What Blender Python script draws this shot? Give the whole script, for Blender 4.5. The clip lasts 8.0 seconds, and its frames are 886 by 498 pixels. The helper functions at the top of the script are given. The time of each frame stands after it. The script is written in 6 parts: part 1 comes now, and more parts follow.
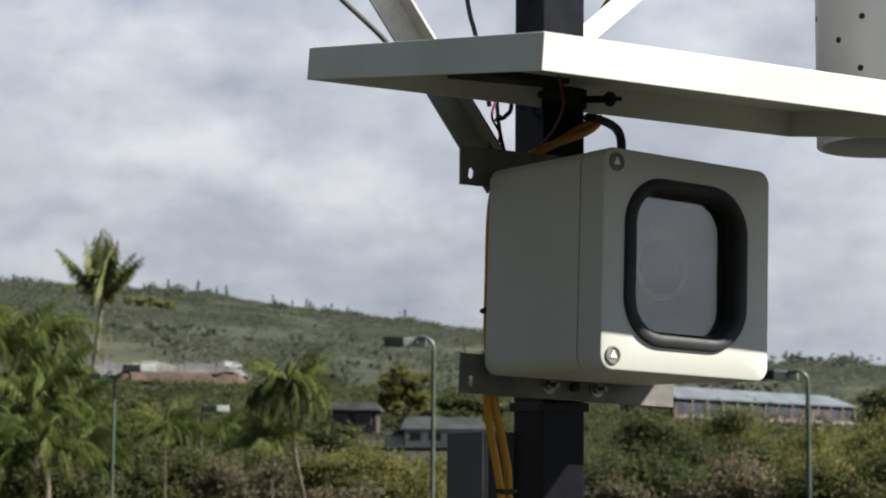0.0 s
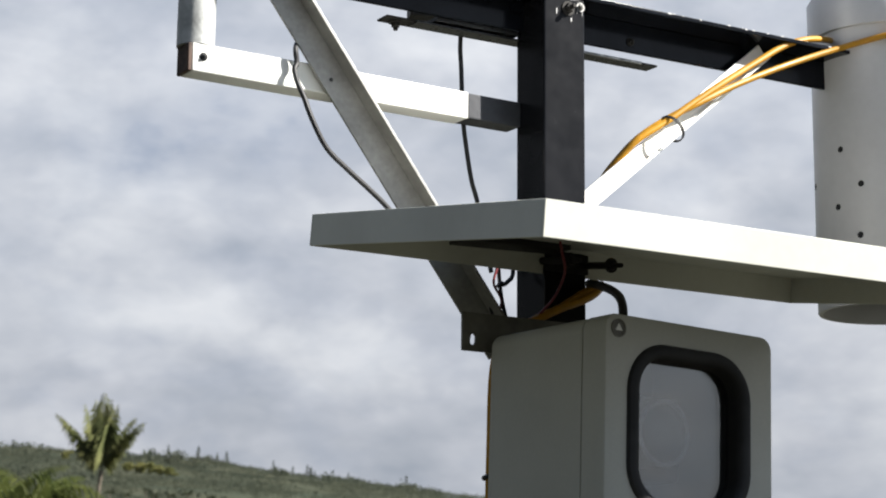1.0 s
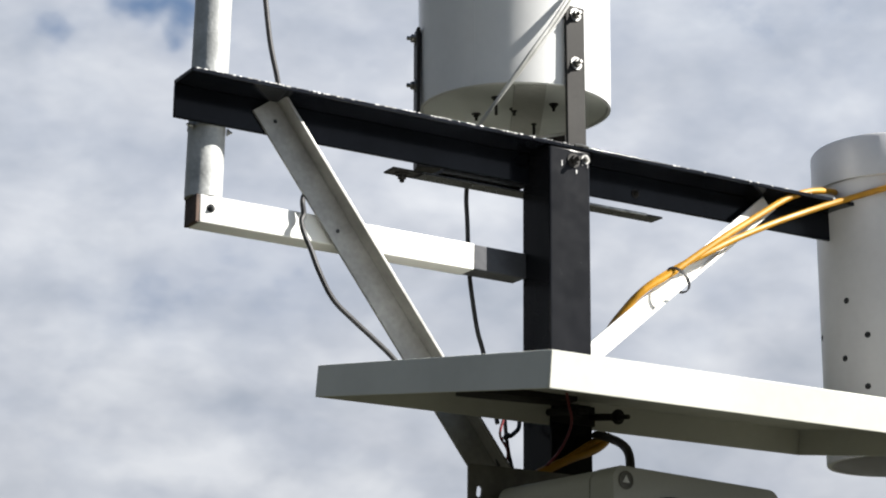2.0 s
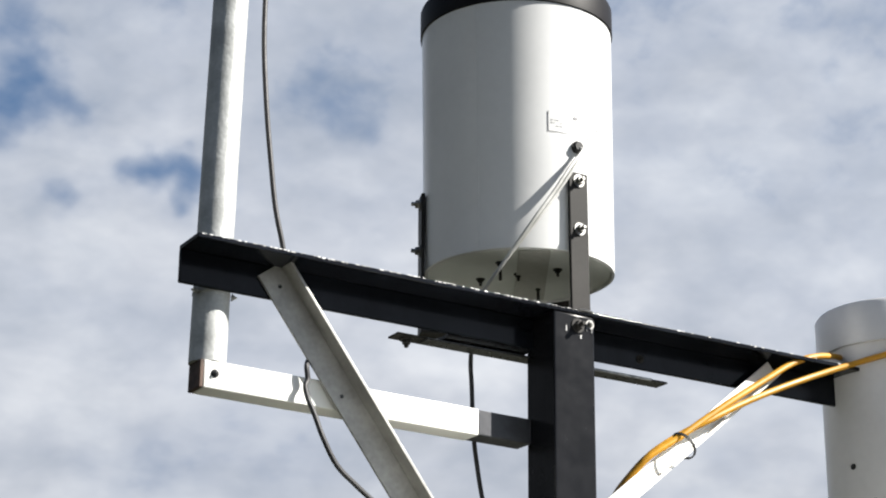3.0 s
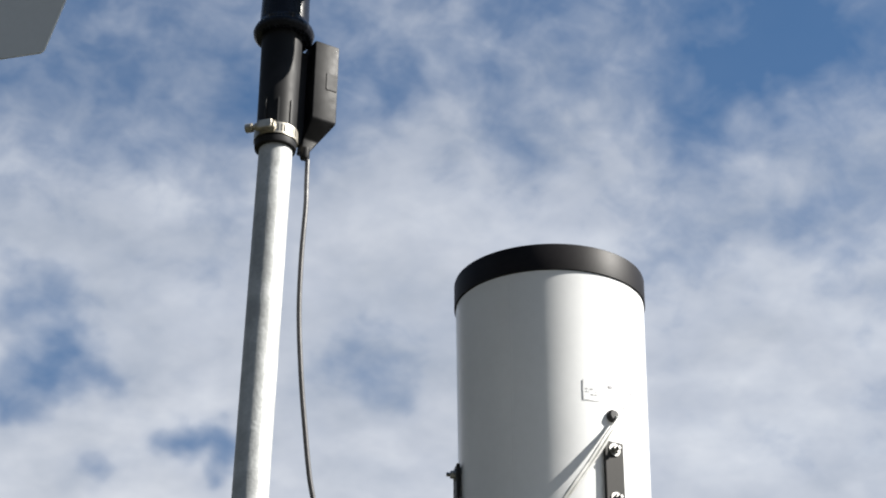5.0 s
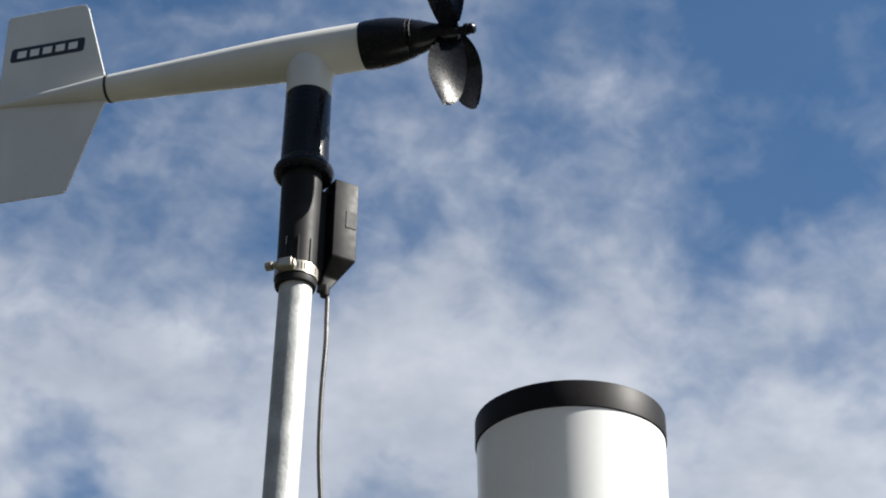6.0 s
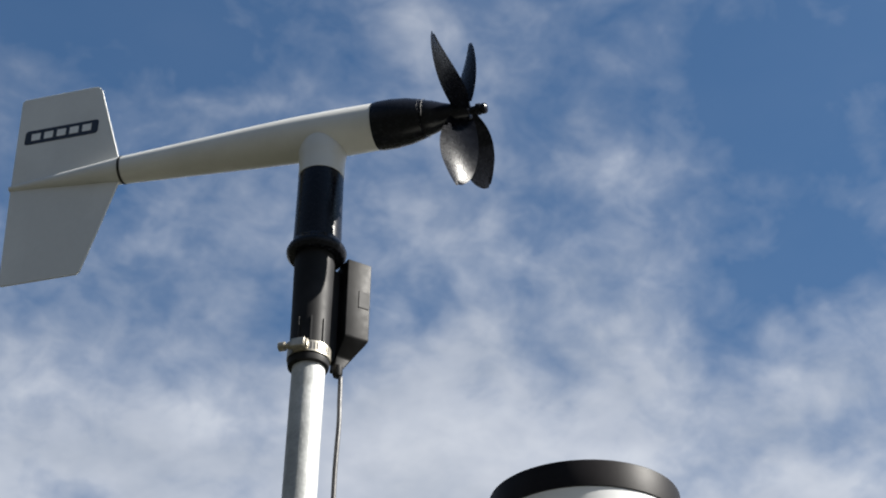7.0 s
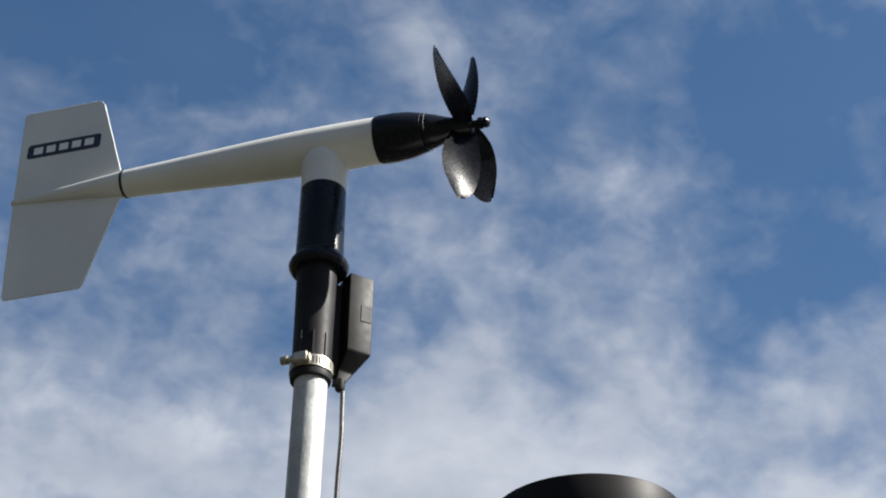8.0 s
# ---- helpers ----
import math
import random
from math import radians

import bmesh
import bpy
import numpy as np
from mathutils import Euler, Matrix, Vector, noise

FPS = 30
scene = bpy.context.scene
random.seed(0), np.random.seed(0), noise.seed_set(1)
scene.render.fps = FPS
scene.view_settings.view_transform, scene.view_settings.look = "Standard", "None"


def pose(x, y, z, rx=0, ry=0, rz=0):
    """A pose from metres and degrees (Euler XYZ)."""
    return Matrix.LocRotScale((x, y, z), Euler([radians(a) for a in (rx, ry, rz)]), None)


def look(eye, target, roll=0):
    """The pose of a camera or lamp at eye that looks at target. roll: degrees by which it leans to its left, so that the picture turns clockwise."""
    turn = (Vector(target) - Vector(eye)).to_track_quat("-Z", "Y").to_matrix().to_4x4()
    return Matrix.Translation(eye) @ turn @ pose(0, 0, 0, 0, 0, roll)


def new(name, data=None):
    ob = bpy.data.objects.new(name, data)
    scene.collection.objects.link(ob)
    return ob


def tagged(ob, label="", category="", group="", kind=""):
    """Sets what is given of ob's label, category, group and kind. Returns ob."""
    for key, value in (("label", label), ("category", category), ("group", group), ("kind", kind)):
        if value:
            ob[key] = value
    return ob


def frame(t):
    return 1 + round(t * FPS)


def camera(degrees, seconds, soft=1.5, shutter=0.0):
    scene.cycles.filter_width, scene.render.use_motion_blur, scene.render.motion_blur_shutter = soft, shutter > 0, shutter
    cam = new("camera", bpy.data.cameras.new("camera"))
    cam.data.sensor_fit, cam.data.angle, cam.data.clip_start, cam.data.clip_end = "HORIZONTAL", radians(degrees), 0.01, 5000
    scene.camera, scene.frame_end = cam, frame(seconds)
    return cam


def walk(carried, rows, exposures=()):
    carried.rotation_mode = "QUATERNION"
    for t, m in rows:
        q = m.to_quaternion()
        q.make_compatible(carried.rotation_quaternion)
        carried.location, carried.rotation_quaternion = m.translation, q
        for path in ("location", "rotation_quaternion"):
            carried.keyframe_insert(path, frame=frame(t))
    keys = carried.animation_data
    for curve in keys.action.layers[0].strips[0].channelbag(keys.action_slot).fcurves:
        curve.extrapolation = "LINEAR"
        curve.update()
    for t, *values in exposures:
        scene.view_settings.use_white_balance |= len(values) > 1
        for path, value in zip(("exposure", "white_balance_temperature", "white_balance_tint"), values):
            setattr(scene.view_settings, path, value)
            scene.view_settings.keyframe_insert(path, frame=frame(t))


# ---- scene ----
# World axes follow the mast: x along the crossbeam, y through the post to the back, origin at the post's foot.
EYE = (-1.0885, -1.5415, 1.55)
VIEW = 32.05
cam = camera(26.34, 8.0, soft=2.0)
PATH = [
    (0.0, 96.198, -0.457, -32.050), (0.5, 98.836, -0.501, -32.024), (1.0, 101.217, -0.543, -32.009),
    (1.5, 103.467, -0.584, -31.913), (1.7, 104.367, -0.593, -31.870), (2.8, 109.780, -0.638, -31.760),
    (3.0, 110.777, -0.645, -31.709), (3.5, 113.208, -0.644, -31.571), (4.0, 115.189, -0.644, -31.363),
    (4.5, 117.093, -0.644, -30.979), (4.7, 117.790, -0.644, -30.803), (6.0, 123.044, -0.634, -29.860),
    (6.5, 124.735, -0.630, -29.502), (7.0, 125.447, -0.634, -29.394), (7.5, 125.663, -0.641, -29.366),
    (8.0, 125.862, -0.648, -29.319),
]
cam.data.dof.use_dof, cam.data.dof.focus_distance, cam.data.dof.aperture_fstop = True, 1.95, 22.0
walk(cam, [(t, pose(*EYE, rx, ry, rz)) for t, rx, ry, rz in PATH],
     exposures=[(0.0, 1.5), (8.0, 1.5)])

# ---- light ----
SUN_TO = Vector((0.594, -0.498, 0.632)).normalized()
sun = new("sun", bpy.data.lights.new("sun", "SUN"))
sun.data.energy, sun.data.angle, sun.data.color = 5.0, radians(0.5), (1.0, 0.96, 0.89)
sun.matrix_world = look((0, 0, 30), Vector((0, 0, 30)) - SUN_TO)
tagged(sun, kind="structure")


def build_world():
    world = bpy.data.worlds.new("sky")
    scene.world = world
    world.use_nodes = True
    nt = world.node_tree
    nt.nodes.clear()
    N, L = nt.nodes.new, nt.links.new
    out, bg = N("ShaderNodeOutputWorld"), N("ShaderNodeBackground")
    sky = N("ShaderNodeTexSky")
    sky.sky_type, sky.sun_disc = "NISHITA", False
    sky.sun_elevation = math.asin(SUN_TO.z)
    sky.sun_rotation = math.atan2(SUN_TO.x, SUN_TO.y)
    sky.air_density, sky.dust_density, sky.ozone_density = 1.0, 0.6, 2.0
    tex = N("ShaderNodeTexCoord")
    sep = N("ShaderNodeSeparateXYZ")
    L(tex.outputs["Generated"], sep.inputs[0])

    lift = N("ShaderNodeVectorMath")
    lift.operation = "MAXIMUM"
    L(tex.outputs["Generated"], lift.inputs[0])
    lift.inputs[1].default_value = (-1, -1, 0.45)
    L(lift.outputs[0], sky.inputs["Vector"])

    def math_node(op, a, b=None, clamp=False):
        n = N("ShaderNodeMath")
        n.operation, n.use_clamp = op, clamp
        for i, v in enumerate((a, b)):
            if v is None:
                continue
            if isinstance(v, (int, float)):
                n.inputs[i].default_value = v
            else:
                L(v, n.inputs[i])
        return n.outputs[0]

    def ramp(value, stops, colors=None):
        n = N("ShaderNodeValToRGB")
        els = n.color_ramp.elements
        while len(els) < len(stops):
            els.new(0.5)
        for e, (p, c) in zip(els, stops):
            e.position = p
            e.color = (c, c, c, 1) if isinstance(c, (int, float)) else (*c, 1)
        L(value, n.inputs[0])
        return n.outputs[0]

    # high cloud lies on a flat layer overhead, low cloud stands in soft heaps toward the horizon
    up = math_node("MAXIMUM", sep.outputs[2], 0.0)
    den = math_node("ADD", up, 0.45)
    flat = N("ShaderNodeCombineXYZ")
    L(math_node("DIVIDE", sep.outputs[0], den), flat.inputs[0])
    L(math_node("DIVIDE", sep.outputs[1], den), flat.inputs[1])

    def clouds(source, scale, detail, rough, offset, distort=0.0, stretch=(1, 1, 1)):
        m = N("ShaderNodeMapping")
        m.inputs["Location"].default_value = offset
        m.inputs["Scale"].default_value = stretch
        L(source, m.inputs[0])
        n = N("ShaderNodeTexNoise")
        n.inputs["Scale"].default_value, n.inputs["Detail"].default_value = scale, detail
        n.inputs["Roughness"].default_value, n.inputs["Distortion"].default_value = rough, distort
        L(m.outputs[0], n.inputs["Vector"])
        return n.outputs[0]

    # bearing and height in degrees, stirred a little so that no cloud has a regular edge
    bearing = math_node("SUBTRACT", math_node("MULTIPLY", math_node("ARCTAN2", sep.outputs[0], sep.outputs[1]), 180 / math.pi), VIEW)
    rise = math_node("MULTIPLY", math_node("ARCSINE", sep.outputs[2]), 180 / math.pi)
    polar = N("ShaderNodeCombineXYZ")
    L(math_node("ADD", bearing, math_node("MULTIPLY", math_node("SUBTRACT", clouds(tex.outputs["Generated"], 16.0, 3.0, 0.55, (5.0, 1.0, 3.0)), 0.5), 7.0)), polar.inputs[0])
    L(math_node("ADD", rise, math_node("MULTIPLY", math_node("SUBTRACT", clouds(tex.outputs["Generated"], 16.0, 3.0, 0.55, (1.0, 7.0, 6.0)), 0.5), 5.0)), polar.inputs[1])

    def heaps(value, places):
        """Adds to a value round each (bearing, height, half width, half height, amount)."""
        for a, e, w, h, amount in places:
            k = N("ShaderNodeVectorMath")
            k.operation = "MULTIPLY_ADD"
            L(polar.outputs[0], k.inputs[0])
            k.inputs[1].default_value, k.inputs[2].default_value = (0.72 / w, 0.72 / h, 0), (-0.72 * a / w, -0.72 * e / h, 0)
            ln = N("ShaderNodeVectorMath")
            ln.operation = "LENGTH"
            L(k.outputs[0], ln.inputs[0])
            fall = N("ShaderNodeMapRange")
            fall.interpolation_type = "SMOOTHSTEP"
            fall.inputs["To Min"].default_value, fall.inputs["To Max"].default_value = amount, 0.0
            L(ln.outputs["Value"], fall.inputs["Value"])
            value = math_node("ADD", value, fall.outputs[0])
        return value

    OVERHEAD = [(-3.9, 42.7, 3.0, 1.3, 0.12), (-2.9, 40.1, 1.8, 1.8, 0.10), (-3.0, 36.0, 2.0, 2.7, 0.13), (-2.0, 32.5, 2.6, 2.0, 0.13), (-3.0, 29.9, 4.3, 1.8, 0.08),
                (3.1, 37.7, 2.8, 1.8, 0.10), (2.1, 34.5, 3.1, 1.3, 0.08), (3.8, 32.3, 2.2, 1.5, 0.09), (0.7, 29.9, 5.0, 1.8, 0.09), (-12.3, 35.6, 5.4, 2.0, 0.05),
                (-15.9, 29.1, 6.2, 1.8, 0.06), (-11.8, 30.4, 3.1, 1.5, 0.05), (8.0, 30.7, 4.3, 1.8, 0.06), (-11.1, 39.8, 4.2, 0.8, 0.08)]
    GAPS = [(-16.0, 41.5, 9.4, 2.0, -0.17), (-18.5, 36.6, 4.2, 3.0, -0.08), (9.3, 38.8, 4.5, 2.7, -0.15), (10.1, 34.2, 4.8, 2.2, -0.18), (12.7, 40.9, 5.8, 2.2, -0.15),
            (-5.3, 33.3, 1.6, 2.5, -0.07), (-0.2, 34.1, 1.4, 0.8, -0.07), (1.8, 40.3, 2.6, 1.2, -0.06), (-9.3, 32.9, 3.2, 1.0, -0.06), (-14.5, 33.2, 4.0, 1.4, -0.04)]
    MIDDLE = [(-14.8, 24.3, 2.6, 1.2, -0.30), (-10.1, 23.0, 1.9, 1.0, -0.36), (-15.7, 26.2, 1.7, 1.0, -0.13), (-4.5, 25.3, 2.2, 1.4, -0.17), (11.6, 29.2, 2.1, 1.0, -0.10),
              (-12.8, 21.6, 1.4, 0.9, -0.26), (-5.0, 28.2, 4.2, 1.5, 0.10), (4.1, 32.0, 1.8, 1.5, 0.09), (-13.0, 28.0, 3.8, 1.3, 0.08), (9.3, 26.1, 3.7, 2.0, 0.06),
              (-6.5, 15.0, 3.8, 2.4, -0.17), (-9.8, 13.4, 2.4, 1.5, -0.12), (8.7, 13.6, 2.1, 1.5, -0.10)]
    LOW = [(-3.2, 7.7, 2.9, 1.2, 0.12), (-8.7, 8.9, 1.9, 1.0, 0.11), (-0.3, 7.3, 2.2, 1.0, 0.10), (-11.4, 7.9, 2.2, 1.0, 0.05), (-8.0, 12.2, 2.2, 1.2, 0.10),
           (-6.7, 11.0, 2.4, 0.8, -0.12), (-11.7, 6.2, 4.4, 0.8, -0.10), (-5.8, 6.1, 2.7, 0.7, -0.08), (11.4, 7.2, 2.2, 2.5, -0.08), (10.7, 4.2, 1.9, 0.8, 0.07),
           (-1.8, 4.5, 3.7, 0.7, -0.06), (-2.9, 15.8, 2.8, 2.0, 0.06), (-12.3, 16.3, 3.5, 2.4, 0.05)]

    big = clouds(flat.outputs[0], 3.4, 3.0, 0.5, (3.1, 1.7, 0.4))
    mid = clouds(flat.outputs[0], 9.0, 4.0, 0.55, (1.3, 0.2, 2.0), 0.4)
    fine = clouds(flat.outputs[0], 34.0, 6.0, 0.62, (0.3, 5.2, 2.0), 0.3)
    # the fine wisps belong to the high layer; lower down the cloud is soft
    wisp = ramp(up, [(0.0, 0.08), (0.25, 0.10), (0.45, 0.26), (0.60, 0.40)])
    field = math_node("ADD", math_node("MULTIPLY", big, 0.26), math_node("MULTIPLY", mid, 0.34))
    field = math_node("ADD", field, math_node("MULTIPLY", math_node("SUBTRACT", fine, 0.5), wisp))
    cover = ramp(up, [(0.0, 0.60), (0.20, 0.56), (0.28, 0.54), (0.40, 0.46), (0.48, 0.34), (0.56, 0.225), (0.64, 0.155), (0.72, 0.13)])
    # unseen western sky: cloud thickened and dimmed to shade the left-facing sides
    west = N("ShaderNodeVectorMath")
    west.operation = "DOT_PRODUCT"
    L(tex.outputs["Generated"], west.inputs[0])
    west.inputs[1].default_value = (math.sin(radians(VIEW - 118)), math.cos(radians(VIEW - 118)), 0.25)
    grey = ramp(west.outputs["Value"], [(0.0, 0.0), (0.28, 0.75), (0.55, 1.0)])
    # cover thinned away from the front, out of view, to cut the fill light
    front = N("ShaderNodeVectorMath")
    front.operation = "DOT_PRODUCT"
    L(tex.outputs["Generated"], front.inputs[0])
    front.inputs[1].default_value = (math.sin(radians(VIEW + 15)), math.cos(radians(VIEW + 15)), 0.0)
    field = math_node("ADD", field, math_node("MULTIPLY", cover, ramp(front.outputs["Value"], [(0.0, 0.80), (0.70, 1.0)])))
    field = heaps(field, OVERHEAD + GAPS + MIDDLE)
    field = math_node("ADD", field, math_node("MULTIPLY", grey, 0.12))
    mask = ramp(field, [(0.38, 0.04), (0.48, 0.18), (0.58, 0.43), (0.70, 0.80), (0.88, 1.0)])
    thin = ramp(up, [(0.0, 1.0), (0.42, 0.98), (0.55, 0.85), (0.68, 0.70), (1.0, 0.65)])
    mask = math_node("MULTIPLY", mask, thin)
    heap = math_node("ADD", math_node("MULTIPLY", clouds(tex.outputs["Generated"], 12.0, 4.0, 0.5, (2.0, 2.0, 1.0), 0.2, (1, 1, 1.8)), 0.8),
                     math_node("MULTIPLY", clouds(tex.outputs["Generated"], 42.0, 4.0, 0.5, (1.0, 4.0, 2.0), 0.3, (1, 1, 1.9)), 0.2))
    heap = heaps(heap, LOW)
    bright = ramp(heap, [(0.28, (0.212, 0.233, 0.268)), (0.50, (0.297, 0.313, 0.345)), (0.72, (0.398, 0.410, 0.432))])
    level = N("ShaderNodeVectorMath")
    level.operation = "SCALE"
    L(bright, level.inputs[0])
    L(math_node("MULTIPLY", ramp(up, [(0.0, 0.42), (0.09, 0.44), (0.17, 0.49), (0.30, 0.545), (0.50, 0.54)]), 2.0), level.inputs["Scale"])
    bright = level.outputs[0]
    blue = N("ShaderNodeMixRGB")
    blue.blend_type = "MULTIPLY"
    blue.inputs[0].default_value = 1.0
    L(sky.outputs[0], blue.inputs[1])
    blue.inputs[2].default_value = (0.0295, 0.0455, 0.0555, 1)
    mix = N("ShaderNodeMixRGB")
    L(mask, mix.inputs[0])
    L(blue.outputs[0], mix.inputs[1])
    # dimming of that western cloud, put into its colour
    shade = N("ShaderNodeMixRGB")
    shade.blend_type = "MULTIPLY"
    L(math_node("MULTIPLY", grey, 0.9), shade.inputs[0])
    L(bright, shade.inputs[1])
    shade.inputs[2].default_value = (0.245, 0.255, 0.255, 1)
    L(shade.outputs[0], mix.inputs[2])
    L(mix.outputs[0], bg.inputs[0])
    bg.inputs[1].default_value = 0.70
    L(bg.outputs[0], out.inputs[0])


build_world()


# ---- materials ----
def material(name, color, rough=0.5, metal=0.0, vary=0.12, scale=8.0, grain=60.0, bump=0.15, depth=0.001,
             second=None, spread=(0.4, 0.6), rough_vary=0.12, random_tint=0.0, island_tint=0.0, spec=0.5, coat=0.0, speck=0.25):
    m = bpy.data.materials.new(name)
    m.use_nodes = True
    nt = m.node_tree
    N, L = nt.nodes.new, nt.links.new
    b = nt.nodes["Principled BSDF"]
    b.inputs["Metallic"].default_value = metal
    b.inputs["Specular IOR Level"].default_value = spec
    b.inputs["Coat Weight"].default_value = coat
    tc = N("ShaderNodeTexCoord")
    geo = N("ShaderNodeNewGeometry")
    big, small = N("ShaderNodeTexNoise"), N("ShaderNodeTexNoise")
    for n, s, d in ((big, scale, 4.0), (small, grain, 5.0)):
        n.inputs["Scale"].default_value, n.inputs["Detail"].default_value = s, d
        L(geo.outputs["Position"], n.inputs["Vector"])
    ramp = N("ShaderNodeValToRGB")
    lo = tuple(c * (1 - vary) for c in color) if second is None else color
    hi = tuple(min(1, c * (1 + vary)) for c in color) if second is None else second
    ramp.color_ramp.elements[0].position, ramp.color_ramp.elements[1].position = spread
    ramp.color_ramp.elements[0].color, ramp.color_ramp.elements[1].color = (*lo, 1), (*hi, 1)
    L(big.outputs[0], ramp.inputs[0])
    mixed = N("ShaderNodeMixRGB")
    mixed.blend_type, mixed.inputs[0].default_value = "OVERLAY", speck
    L(ramp.outputs[0], mixed.inputs[1])
    L(small.outputs[0], mixed.inputs[2])
    last = mixed.outputs[0]
    if random_tint or island_tint:
        hsv = N("ShaderNodeHueSaturation")
        rng = N("ShaderNodeMapRange")
        amount = random_tint or island_tint
        rng.inputs["To Min"].default_value, rng.inputs["To Max"].default_value = 1 - amount, 1 + amount
        if random_tint:
            L(N("ShaderNodeObjectInfo").outputs["Random"], rng.inputs["Value"])
        else:
            L(geo.outputs["Random Per Island"], rng.inputs["Value"])
        L(rng.outputs[0], hsv.inputs["Value"])
        L(last, hsv.inputs["Color"])
        last = hsv.outputs[0]
    L(last, b.inputs["Base Color"])
    rr = N("ShaderNodeMapRange")
    rr.inputs["To Min"].default_value = max(0.02, rough - rough_vary)
    rr.inputs["To Max"].default_value = min(1.0, rough + rough_vary)
    L(small.outputs[0], rr.inputs["Value"])
    L(rr.outputs[0], b.inputs["Roughness"])
    if bump:
        bm_ = N("ShaderNodeBump")
        bm_.inputs["Strength"].default_value, bm_.inputs["Distance"].default_value = bump, depth
        L(small.outputs[0], bm_.inputs["Height"])
        L(bm_.outputs[0], b.inputs["Normal"])
    return m


def leaf_material(name, color, second, scale=1.5, spread=(0.35, 0.65), tint=0.35, through_=0.3, rough=0.45, each=0.0):
    m = material(name, color, rough=rough, second=second, scale=scale, grain=25.0, bump=0.0, spread=spread,
                 island_tint=0.0 if each else tint, random_tint=each, spec=0.10)
    nt = m.node_tree
    b, out = nt.nodes["Principled BSDF"], nt.nodes["Material Output"]
    tr = nt.nodes.new("ShaderNodeBsdfTranslucent")
    src = b.inputs["Base Color"].links[0].from_socket
    nt.links.new(src, tr.inputs["Color"])
    mx = nt.nodes.new("ShaderNodeMixShader")
    mx.inputs[0].default_value = through_
    nt.links.new(b.outputs[0], mx.inputs[1])
    nt.links.new(tr.outputs[0], mx.inputs[2])
    nt.links.new(mx.outputs[0], out.inputs["Surface"])
    return m


